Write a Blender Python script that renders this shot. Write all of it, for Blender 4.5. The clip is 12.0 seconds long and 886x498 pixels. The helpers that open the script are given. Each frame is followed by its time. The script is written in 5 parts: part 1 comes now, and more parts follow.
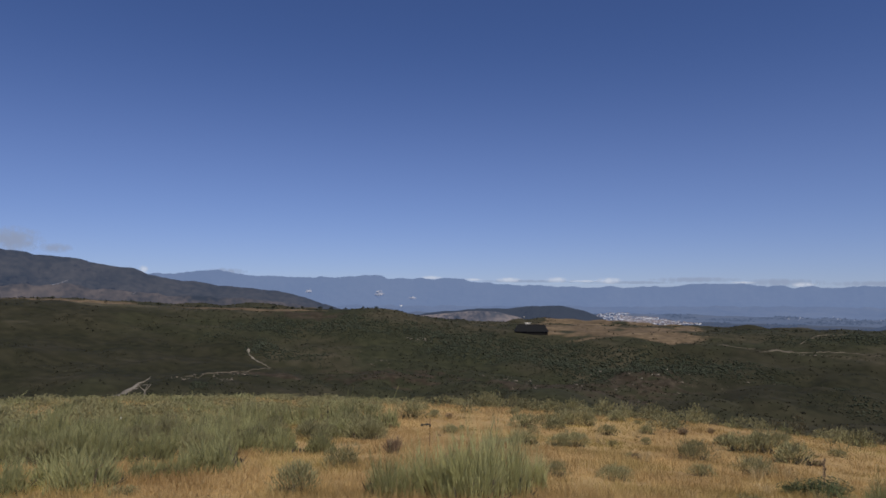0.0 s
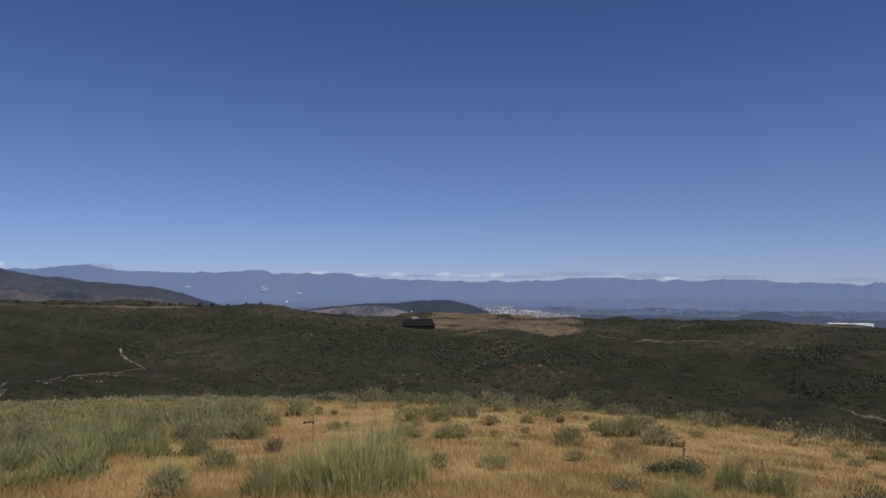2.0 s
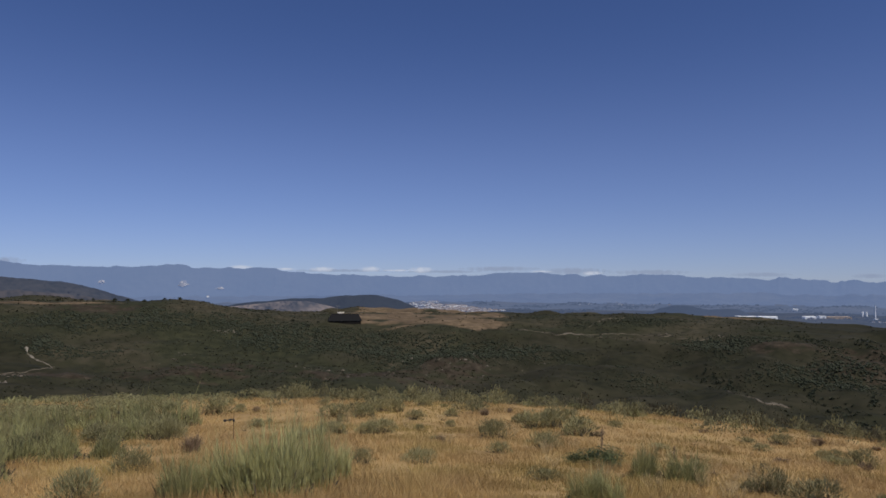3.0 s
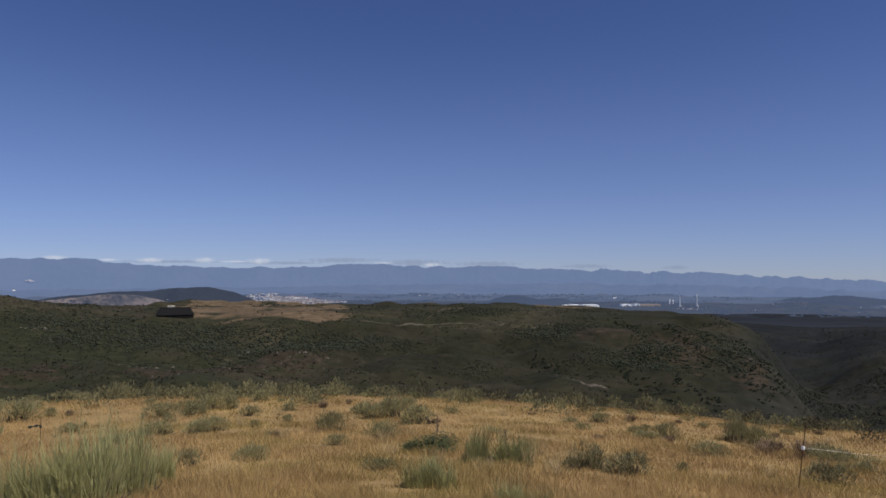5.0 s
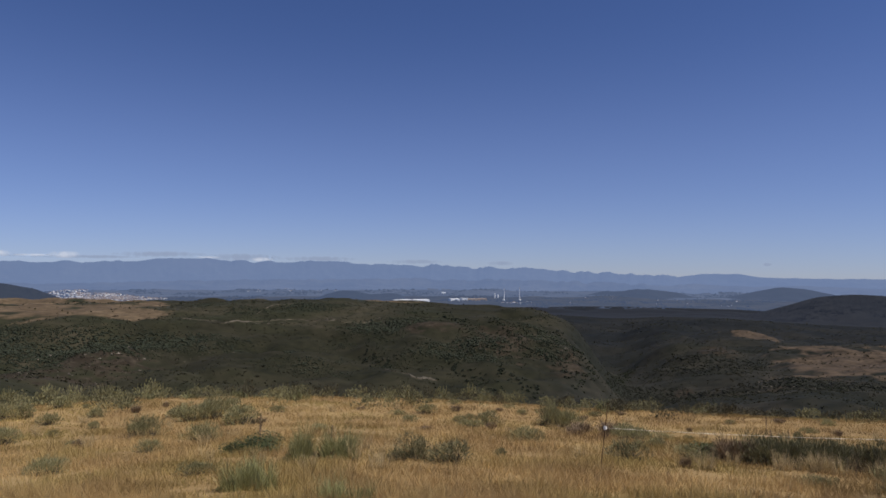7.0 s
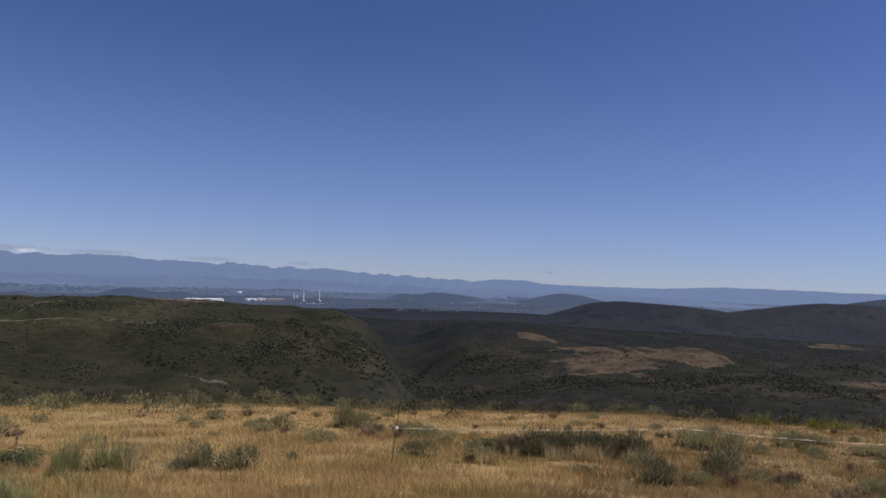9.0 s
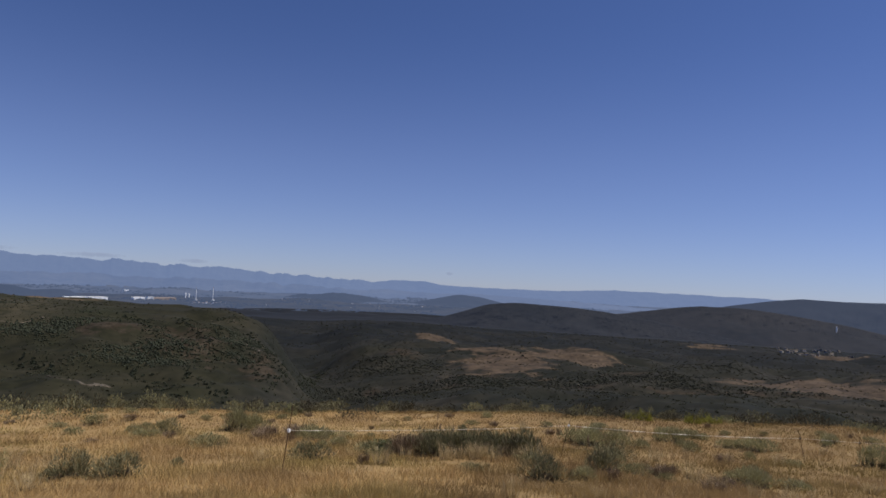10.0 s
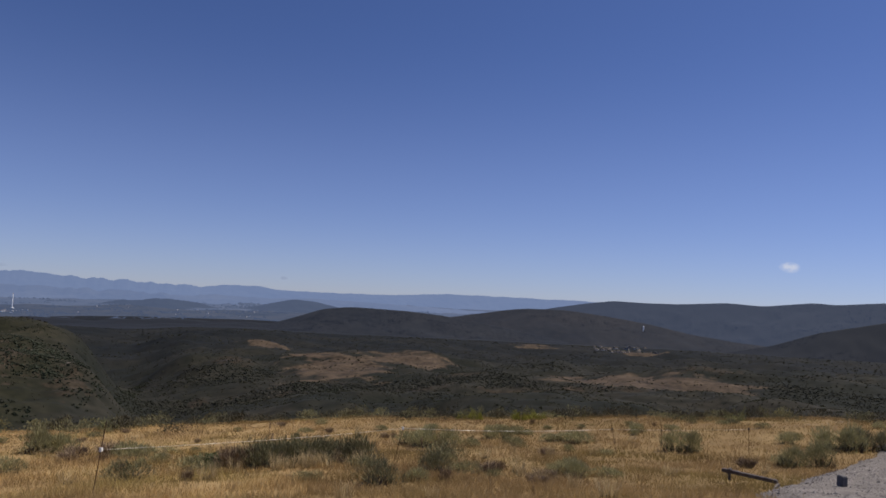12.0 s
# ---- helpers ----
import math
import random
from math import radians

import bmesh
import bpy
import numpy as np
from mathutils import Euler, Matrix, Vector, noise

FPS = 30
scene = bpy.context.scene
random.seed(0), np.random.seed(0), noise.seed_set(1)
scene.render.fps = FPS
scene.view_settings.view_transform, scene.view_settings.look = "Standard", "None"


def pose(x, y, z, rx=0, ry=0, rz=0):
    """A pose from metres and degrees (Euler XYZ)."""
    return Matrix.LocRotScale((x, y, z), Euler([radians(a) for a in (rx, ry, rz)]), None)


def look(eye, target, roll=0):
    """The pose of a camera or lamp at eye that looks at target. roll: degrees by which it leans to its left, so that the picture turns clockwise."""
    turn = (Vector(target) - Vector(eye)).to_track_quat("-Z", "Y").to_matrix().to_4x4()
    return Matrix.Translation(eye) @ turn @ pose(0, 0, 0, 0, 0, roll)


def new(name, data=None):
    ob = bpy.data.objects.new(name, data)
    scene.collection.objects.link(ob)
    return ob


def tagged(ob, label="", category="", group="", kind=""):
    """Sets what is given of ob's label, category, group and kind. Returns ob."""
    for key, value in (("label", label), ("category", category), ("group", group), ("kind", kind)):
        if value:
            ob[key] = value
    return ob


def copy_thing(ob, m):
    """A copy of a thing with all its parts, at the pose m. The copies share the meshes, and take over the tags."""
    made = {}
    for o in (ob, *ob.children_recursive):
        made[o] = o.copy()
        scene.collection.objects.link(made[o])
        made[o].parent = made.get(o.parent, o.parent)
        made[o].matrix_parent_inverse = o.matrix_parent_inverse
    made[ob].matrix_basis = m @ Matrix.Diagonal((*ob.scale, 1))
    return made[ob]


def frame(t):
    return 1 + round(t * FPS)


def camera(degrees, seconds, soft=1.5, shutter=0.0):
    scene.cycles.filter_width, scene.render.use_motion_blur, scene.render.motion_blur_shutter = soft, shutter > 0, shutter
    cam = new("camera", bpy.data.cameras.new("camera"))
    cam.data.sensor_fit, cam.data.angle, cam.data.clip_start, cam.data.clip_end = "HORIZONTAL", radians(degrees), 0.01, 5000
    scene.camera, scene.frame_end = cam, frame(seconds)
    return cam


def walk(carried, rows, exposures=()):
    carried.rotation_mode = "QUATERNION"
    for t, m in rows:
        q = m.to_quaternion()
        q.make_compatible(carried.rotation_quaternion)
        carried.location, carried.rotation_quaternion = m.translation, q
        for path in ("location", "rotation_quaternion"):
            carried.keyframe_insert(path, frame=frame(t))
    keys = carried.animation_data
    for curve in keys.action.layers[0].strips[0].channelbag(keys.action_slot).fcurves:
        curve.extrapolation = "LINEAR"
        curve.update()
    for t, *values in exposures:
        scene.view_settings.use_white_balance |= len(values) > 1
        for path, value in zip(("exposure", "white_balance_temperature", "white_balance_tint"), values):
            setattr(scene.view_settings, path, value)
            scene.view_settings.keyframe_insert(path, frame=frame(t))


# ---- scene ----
cam = camera(65.42, 12.0, 1.65)
PATH = [
    (0, pose(-0.000, 0.000, 1.650, 92.95, -0.22, 0.03)),
    (0.5, pose(0.032, 0.011, 1.652, 92.93, -0.05, -1.82)),
    (1, pose(0.050, -0.002, 1.656, 92.86, -0.06, -3.83)),
    (1.5, pose(0.090, 0.003, 1.659, 92.72, 0.02, -6.38)),
    (2, pose(0.093, -0.020, 1.663, 92.53, 0.01, -9.25)),
    (2.5, pose(0.117, -0.014, 1.655, 92.29, 0.00, -12.32)),
    (3, pose(0.137, -0.007, 1.651, 92.10, -0.04, -15.31)),
    (5, pose(0.238, 0.038, 1.633, 91.40, -0.08, -28.39)),
    (5.5, pose(0.268, 0.040, 1.619, 91.21, 0.03, -31.68)),
    (6, pose(0.294, 0.040, 1.616, 91.04, -0.07, -35.05)),
    (6.5, pose(0.312, 0.038, 1.619, 91.03, -0.21, -38.37)),
    (7, pose(0.350, 0.022, 1.613, 91.06, -0.36, -42.24)),
    (7.5, pose(0.352, 0.016, 1.615, 91.06, -0.95, -46.09)),
    (9.5, pose(0.332, -0.087, 1.646, 91.75, -2.58, -62.86)),
    (10, pose(0.324, -0.125, 1.650, 91.97, -3.00, -66.88)),
    (10.5, pose(0.319, -0.127, 1.654, 92.26, -3.07, -70.60)),
    (11, pose(0.334, -0.141, 1.659, 92.55, -3.06, -74.59)),
    (11.5, pose(0.334, -0.163, 1.665, 92.91, -3.10, -78.09)),
    (12, pose(0.368, -0.131, 1.653, 93.02, -2.89, -80.40)),
]
walk(cam, PATH, ((0, -0.06, 6500, 10), (3, -0.10, 6500, 10), (5.5, -0.06, 6500, 10), (7.5, 0.0, 6500, 10), (9.5, 0.02, 6520, 10.5), (12, 0.02, 6620, 11.5)))

# ---- sky and sun ----
SUN_AZ, SUN_EL = 152.0, 54.0
world = bpy.data.worlds.new("world")
scene.world = world
world.use_nodes = True
wn, wl = world.node_tree.nodes, world.node_tree.links
wn.clear()
w_out = wn.new("ShaderNodeOutputWorld")
w_bg = wn.new("ShaderNodeBackground")
w_sky = wn.new("ShaderNodeTexSky")
w_sky.sky_type = "NISHITA"
w_sky.sun_disc = False
w_sky.sun_elevation, w_sky.sun_rotation = radians(SUN_EL), radians(SUN_AZ)
w_sky.altitude, w_sky.air_density, w_sky.dust_density, w_sky.ozone_density = 1100, 1.0, 0.5, 6.0
w_bg.inputs["Strength"].default_value = 0.0655
# the sky is lowered to fit the view: its rim lies a little under eye level
w_co = wn.new("ShaderNodeTexCoord")
w_add = wn.new("ShaderNodeVectorMath")
w_add.operation = "ADD"
w_add.inputs[1].default_value = (0, 0, 0.035)
wl.new(w_co.outputs["Generated"], w_add.inputs[0])
wl.new(w_add.outputs[0], w_sky.inputs["Vector"])
# a clear, deep blue mountain sky
w_tint = wn.new("ShaderNodeMix")
w_tint.data_type, w_tint.blend_type = "RGBA", "MULTIPLY"
w_tint.inputs["Factor"].default_value = 1.0
w_tint.inputs["B"].default_value = (0.845, 0.88, 1.20, 1)
wl.new(w_sky.outputs[0], w_tint.inputs["A"])
# the pale veil of air that deepens towards the horizon all round
w_split = wn.new("ShaderNodeSeparateXYZ")
w_fall = wn.new("ShaderNodeMapRange")
w_fall.interpolation_type = "SMOOTHERSTEP"
w_fall.inputs["From Min"].default_value, w_fall.inputs["From Max"].default_value = 0.40, -0.06
wl.new(w_co.outputs["Generated"], w_split.inputs[0])
wl.new(w_split.outputs["Z"], w_fall.inputs["Value"])
w_veil = wn.new("ShaderNodeMix")
w_veil.data_type, w_veil.blend_type = "RGBA", "ADD"
w_veil.inputs["B"].default_value = (1.0, 0.97, 1.12, 1)
wl.new(w_fall.outputs[0], w_veil.inputs["Factor"])
wl.new(w_tint.outputs["Result"], w_veil.inputs["A"])
# dusty air low over the far ranges
w_low = wn.new("ShaderNodeMapRange")
w_low.interpolation_type = "SMOOTHERSTEP"
w_low.inputs["From Min"].default_value, w_low.inputs["From Max"].default_value = 0.13, -0.03
wl.new(w_split.outputs["Z"], w_low.inputs["Value"])
w_dust = wn.new("ShaderNodeMix")
w_dust.data_type, w_dust.blend_type = "RGBA", "ADD"
w_dust.inputs["B"].default_value = (0.32, 0.21, 0.10, 1)
wl.new(w_low.outputs[0], w_dust.inputs["Factor"])
wl.new(w_veil.outputs["Result"], w_dust.inputs["A"])
wl.new(w_dust.outputs["Result"], w_bg.inputs["Color"])
wl.new(w_bg.outputs[0], w_out.inputs["Surface"])
sun = new("sun", bpy.data.lights.new("sun", "SUN"))
sun.data.energy, sun.data.angle, sun.data.color = 4.5, radians(0.53), (1.0, 0.94, 0.84)
sa, se = radians(SUN_AZ), radians(SUN_EL)
sun.matrix_world = look((0, 0, 0), (-math.sin(sa) * math.cos(se), -math.cos(sa) * math.cos(se), -math.sin(se)))


# ---- the lie of the land ----
# azimuths run clockwise from +y; rows give the angle, in degrees, under which each belt of country lies from the hilltop
EYE = 1.65


def vnoise(x, y, seed=0):
    """Smooth noise from -1 to 1 on arrays."""
    xi, yi = np.floor(x), np.floor(y)
    u, v = x - xi, y - yi
    u, v = u * u * (3 - 2 * u), v * v * (3 - 2 * v)
    def h(a, b):
        n = (a.astype(np.int64) * 374761393 + b.astype(np.int64) * 668265263 + seed * 1442695041) & 0xFFFFFFFF
        n = ((n ^ (n >> 13)) * 1274126177) & 0xFFFFFFFF
        return ((n ^ (n >> 16)) & 0xFFFF) / 32767.5 - 1
    return (h(xi, yi) * (1 - u) + h(xi + 1, yi) * u) * (1 - v) + (h(xi, yi + 1) * (1 - u) + h(xi + 1, yi + 1) * u) * v


def fbm(x, y, octaves=4, seed=0):
    total, amp = 0 * x, 0.5
    for k in range(octaves):
        total = total + amp * vnoise(x * 2 ** k + 17.3 * k, y * 2 ** k - 9.1 * k, seed + k)
        amp *= 0.5
    return total


BEARINGS = (-40, -30, -20, -10, 0, 10, 20, 30, 40, 46, 50, 51.5, 53.2, 54.5, 55.5, 57, 60, 64, 70, 80, 90, 100, 110, 120)
BELT_230 = (-8, -8.6, -9.2, -9.7, -10, -10.4, -10.8, -11.2, -11.6, -11.9, -12, -12.04, -12.08, -12.2, -12.4, -12.6, -12.6, -12.3, -12, -11.6, -10.9, -10.2, -9.4, -8.6)
BELT_330 = (-4.8, -5, -5.4, -5.8, -6.3, -6.8, -6.9, -7, -7.4, -7.9, -8.3, -8.6, -9, -9.8, -10.8, -11.64, -11.9, -11, -9.9, -9.5, -9, -8.3, -7.6, -7)
BELT_450 = (-1.2, -1.15, -1.85, -2.1, -2.9, -3.45, -3.55, -3.38, -3.74, -3.98, -4.25, -4.5, -5.6, -7.6, -9, -10.3, -10.4, -9.4, -8.7, -8.2, -7.7, -7.2, -6.7, -6.2)
BELT_650 = (-1.7, -1.7, -2.4, -2.8, -3.5, -3.6, -3.62, -3.6, -4.1, -4.8, -6, -6.97, -8.08, -8.66, -8.78, -8.64, -7.1, -6.6, -7, -7, -6.7, -6.2, -5.7, -5.2)
BELT_1000 = (-2.5, -2.5, -3, -3.4, -4.2, -4.2, -4.2, -4.2, -4.4, -4.6, -5.2, -5.61, -6.08, -6.3, -6.3, -6.16, -5.3, -5.2, -5.5, -5.6, -5.5, -5.2, -4.8, -4.4)
BELT_1400 = (-2.7, -2.7, -3, -3.6, -4.1, -4.1, -4.1, -4, -4.1, -4.1, -4.2, -4.28, -4.36, -4.42, -4.46, -4.46, -4.2, -4.2, -4.4, -4.4, -4.3, -4.1, -3.9, -3.7)
BELTS = ((230, BELT_230), (330, BELT_330), (450, BELT_450), (650, BELT_650), (1000, BELT_1000), (1400, BELT_1400))
FALL = (0.112, 0.112, 0.122, 0.130, 0.136, 0.144, 0.151, 0.157, 0.163, 0.166, 0.168, 0.168, 0.169, 0.169, 0.169, 0.169, 0.168, 0.167, 0.164, 0.158, 0.147, 0.132, 0.110, 0.096)
RADII = np.array([0, 10, 26, 44, 60, 90, 150] + [b[0] for b in BELTS], float)
TABLE_AZ = np.arange(-180, 180.01, 0.5)


def round_table(values):
    """Values at the bearings, carried on round the back and smoothed."""
    x = np.array((-180,) + BEARINGS + (180,), float)
    back = 0.5 * (values[0] + values[-1])
    y = np.interp(TABLE_AZ, x, np.array((back,) + tuple(values) + (back,)))
    w = np.exp(-0.5 * (np.arange(-8, 9) / 1.1) ** 2)
    return np.convolve(np.concatenate([y[-9:-1], y, y[1:9]]), w / w.sum(), "valid")


fall = round_table(FALL)
belts = [EYE + b[0] * np.tan(np.radians(round_table(b[1]))) for b in BELTS]
z44 = -44 * fall + 0.27 * np.clip((TABLE_AZ - 60) / 14, 0, 1) * np.clip((124 - TABLE_AZ) / 6, 0, 1)
LAND = np.stack([0 * fall, -10 * (0.06 + 0.63 * fall), -26 * (0.043 + 0.8 * fall), z44, z44 - 5.0, z44 * 0.7 + belts[0] * 0.3 - 8,
                 np.minimum(z44 * 0.3 + belts[0] * 0.7 - 6, belts[0] + 2)] + belts, 1)


def patch(x, y, az, d, wide, deep):
    """1 inside an oval of country round a bearing and distance, 0 far outside."""
    cx, cy = d * math.sin(radians(az)), d * math.cos(radians(az))
    u = (x - cx) * math.cos(radians(az)) - (y - cy) * math.sin(radians(az))
    v = (x - cx) * math.sin(radians(az)) + (y - cy) * math.cos(radians(az))
    return np.exp(-(u / wide) ** 2 - (v / deep) ** 2)


# rises beyond the ravine: bearing, distance, half width, half depth, height
MOUNDS = ((-5, 450, 22, 45, 3.8), (3.8, 450, 16, 50, -2.4), (7.25, 414, 20, 14, 1.3), (74, 720, 80, 110, 8.5), (79, 770, 50, 80, 4), (97, 560, 85, 60, 3), (28.5, 640, 100, 80, 0.5), (66.5, 880, 45, 60, 6), (66.5, 415, 30, 28, 3), (86, 480, 40, 60, 5), (108, 560, 60, 80, 6), (62, 640, 40, 60, 6))


def land(x, y):
    """Height of the ground."""
    x, y = np.asarray(x, float), np.asarray(y, float)
    r = np.hypot(x, y)
    a = (np.degrees(np.arctan2(x, y)) + 180) * 2
    i = np.clip(a.astype(int), 0, len(TABLE_AZ) - 2)
    k = np.clip(np.searchsorted(RADII, r, "right") - 1, 0, len(RADII) - 2)
    def node(j):
        j = np.clip(j, 0, len(RADII) - 1)
        f = a - i
        return LAND[i, j] * (1 - f) + LAND[i + 1, j] * f
    def slope(j):
        lo, hi = np.clip(j - 1, 0, len(RADII) - 1), np.clip(j + 1, 0, len(RADII) - 1)
        return (node(hi) - node(lo)) / (RADII[hi] - RADII[lo])
    h = RADII[k + 1] - RADII[k]
    s = np.clip((r - RADII[k]) / h, 0, 1)
    z = (node(k) * (1 + 2 * s) * (1 - s) ** 2 + node(k + 1) * s * s * (3 - 2 * s)
         + h * (slope(k) * s * (1 - s) ** 2 - slope(k + 1) * s * s * (1 - s)))
    near = np.clip((r - 3) / 12, 0, 1)
    far = np.clip((r - 120) / 140, 0, 1)
    z = z + near * (0.16 * fbm(x / 5, y / 5, 3, 3) + 0.03 * vnoise(x / 0.6, y / 0.6, 9))
    gully = np.abs(fbm(x / 130, y / 130, 4, 5)) + 0.5 * np.abs(fbm(x / 45, y / 45, 3, 6))
    away = np.clip(np.abs(r - 450) / 110, np.where((a > 2 * 227) & (a < 2 * 242), 0.55, 0.12), 1) * np.clip((1420 - r) / 200, 0, 1)
    rolling = np.clip((a / 2 - 180 - 57) / 8, 0, 1) * np.clip((r - 280) / 120, 0, 1) * np.clip((1380 - r) / 400, 0, 1)
    crags = patch(x, y, 50.5, 350, 55, 80)
    z = z + crags * (11.0 * (np.abs(fbm(x / 42, y / 42, 4, 15)) - 0.16) + 1.5 * fbm(x / 8, y / 8, 3, 16))
    for m in MOUNDS:
        z = z + m[4] * patch(x, y, *m[:4])
    z = z + rolling * 11.0 * (0.35 - np.abs(fbm(x / 190, y / 190, 4, 14)) * 1.5)
    return z + far * (15.0 * (gully - 0.30) * away + 1.0 * fbm(x / 14, y / 14, 3, 8))


def on_land(az, d):
    x, y = d * math.sin(radians(az)), d * math.cos(radians(az))
    return x, y, float(land(x, y))

# ---- materials ----
def material(name, low, high, scale=1.0, rough=0.9, bump=0.0, fine=12.0, random_part=0.0, glow=None, through_light=0.0, metal=0.0, per="island", patches=None):
    """A surface between two colours: broad patches, fine grain, and a shift from piece to piece."""
    m = bpy.data.materials.new(name)
    m.use_nodes = True
    n, l = m.node_tree.nodes, m.node_tree.links
    bsdf = n["Principled BSDF"]
    bsdf.inputs["Roughness"].default_value = rough
    bsdf.inputs["Metallic"].default_value = metal
    bsdf.inputs["Specular IOR Level"].default_value = 0.25
    geo = n.new("ShaderNodeNewGeometry")
    broad, grain = n.new("ShaderNodeTexNoise"), n.new("ShaderNodeTexNoise")
    broad.inputs["Scale"].default_value, broad.inputs["Detail"].default_value = scale, 4
    grain.inputs["Scale"].default_value, grain.inputs["Detail"].default_value = scale * fine, 3
    l.new(geo.outputs["Position"], broad.inputs["Vector"])
    l.new(geo.outputs["Position"], grain.inputs["Vector"])
    add = n.new("ShaderNodeMath")
    add.operation = "MULTIPLY_ADD"
    l.new(grain.outputs["Fac"], add.inputs[0])
    add.inputs[1].default_value = 0.6
    l.new(broad.outputs["Fac"], add.inputs[2])
    last = add
    if random_part:
        rnd = n.new("ShaderNodeMath")
        rnd.operation = "MULTIPLY_ADD"
        l.new(geo.outputs["Random Per Island"], rnd.inputs[0])
        if per == "both":
            info, half = n.new("ShaderNodeObjectInfo"), n.new("ShaderNodeMath")
            half.operation = "MULTIPLY_ADD"
            l.new(info.outputs["Random"], half.inputs[0])
            half.inputs[1].default_value = 1.8
            l.new(geo.outputs["Random Per Island"], half.inputs[2])
            l.new(half.outputs[0], rnd.inputs[0])
        rnd.inputs[1].default_value = random_part * (0.36 if per == "both" else 1)
        l.new(add.outputs[0], rnd.inputs[2])
        last = rnd
    span = n.new("ShaderNodeMapRange")
    span.inputs["From Min"].default_value, span.inputs["From Max"].default_value = 0.56, 1.04 + random_part
    l.new(last.outputs[0], span.inputs["Value"])
    mix = n.new("ShaderNodeMix")
    mix.data_type = "RGBA"
    mix.inputs["A"].default_value, mix.inputs["B"].default_value = (*low, 1), (*high, 1)
    l.new(span.outputs[0], mix.inputs["Factor"])
    if patches:
        wide, zone, tint = n.new("ShaderNodeTexNoise"), n.new("ShaderNodeMapRange"), n.new("ShaderNodeMix")
        wide.inputs["Scale"].default_value, wide.inputs["Detail"].default_value = patches[3], 5
        l.new(geo.outputs["Position"], wide.inputs["Vector"])
        zone.inputs["From Min"].default_value, zone.inputs["From Max"].default_value, zone.inputs["To Max"].default_value = 0.46, 0.66, patches[4]
        l.new(wide.outputs["Fac"], zone.inputs["Value"])
        tint.data_type, tint.blend_type = "RGBA", "MULTIPLY"
        tint.inputs["B"].default_value = (*patches[:3], 1)
        l.new(zone.outputs[0], tint.inputs["Factor"])
        l.new(mix.outputs["Result"], tint.inputs["A"])
        mix = tint
    l.new(mix.outputs["Result"], bsdf.inputs["Base Color"])
    if bump:
        b = n.new("ShaderNodeBump")
        b.inputs["Strength"].default_value, b.inputs["Distance"].default_value = 0.7, bump
        l.new(grain.outputs["Fac"], b.inputs["Height"])
        l.new(b.outputs[0], bsdf.inputs["Normal"])
    if through_light:
        thin = n.new("ShaderNodeBsdfTranslucent")
        both = n.new("ShaderNodeMixShader")
        both.inputs[0].default_value = through_light
        l.new(mix.outputs["Result"], thin.inputs["Color"])
        l.new(bsdf.outputs[0], both.inputs[1])
        l.new(thin.outputs[0], both.inputs[2])
        l.new(both.outputs[0], n["Material Output"].inputs["Surface"])
    # even emission over the whole surface, used to paint haze on far country
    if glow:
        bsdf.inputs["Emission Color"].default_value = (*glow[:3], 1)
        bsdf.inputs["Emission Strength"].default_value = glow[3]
    return m


HAZE_LIGHT = (0.168, 0.242, 0.440)          # blue haze, painted on the backdrop as even emission
M_GRASS = material("dry_grass", (0.280, 0.180, 0.077), (0.645, 0.462, 0.216), 0.45, 0.8, fine=9, random_part=0.14, through_light=0.42, patches=(0.74, 0.82, 0.66, 0.25, 1.0))
# dry_grass at 0.7 brightness: duller growth, with lens falloff put into colour
M_DIMGRASS = material("dim_dry_grass", (0.198, 0.126, 0.055), (0.458, 0.320, 0.152), 0.45, 0.8, fine=9, random_part=0.14, through_light=0.42, patches=(0.74, 0.80, 0.66, 0.25, 1.0))
M_BROOM = material("broom_stems", (0.072, 0.073, 0.034), (0.410, 0.400, 0.185), 0.5, 0.75, random_part=0.7, through_light=0.3, per="both")
M_PALEBROOM = material("pale_broom_stems", (0.175, 0.172, 0.075), (0.55, 0.53, 0.25), 0.9, 0.75, random_part=0.5, through_light=0.35, per="both")
M_SAGE = material("grey_green_leaves", (0.130, 0.120, 0.058), (0.375, 0.348, 0.178), 0.5, 0.8, random_part=0.5, through_light=0.35, per="both")
M_LEAF = material("dark_green_leaves", (0.026, 0.036, 0.013), (0.085, 0.100, 0.038), 1.0, 0.6, random_part=0.5, through_light=0.15)
M_KERMES = material("dusky_leaves", (0.085, 0.080, 0.040), (0.245, 0.226, 0.122), 0.7, 0.8, random_part=0.5, through_light=0.2)
# darker leaf tone making up for the sparse brow bushes' missing self-shade
M_DUSK = material("dusky_brow_leaves", (0.036, 0.034, 0.021), (0.120, 0.108, 0.066), 0.7, 0.85, random_part=0.5, through_light=0.15)
M_DEAD = material("dead_twigs", (0.105, 0.074, 0.048), (0.29, 0.208, 0.135), 1.0, 0.9, random_part=0.5)
M_YELLOW = material("yellow_green_stems", (0.13, 0.14, 0.025), (0.36, 0.34, 0.05), 0.6, 0.75, random_part=0.5, through_light=0.2)
M_STRAW = material("straw_stems", (0.30, 0.22, 0.11), (0.68, 0.55, 0.31), 2.0, 0.8, random_part=0.4, through_light=0.3)
M_WOODY = material("shrub_wood", (0.042, 0.034, 0.024), (0.125, 0.100, 0.070), 4.0, 0.9, random_part=0.4)
M_HEATH = material("heath_scrub", (0.029, 0.0300, 0.0175), (0.066, 0.0640, 0.0385), 0.012, 0.9, fine=30, random_part=0.5, through_light=0.35, patches=(0.80, 0.72, 0.76, 0.009, 1.0))
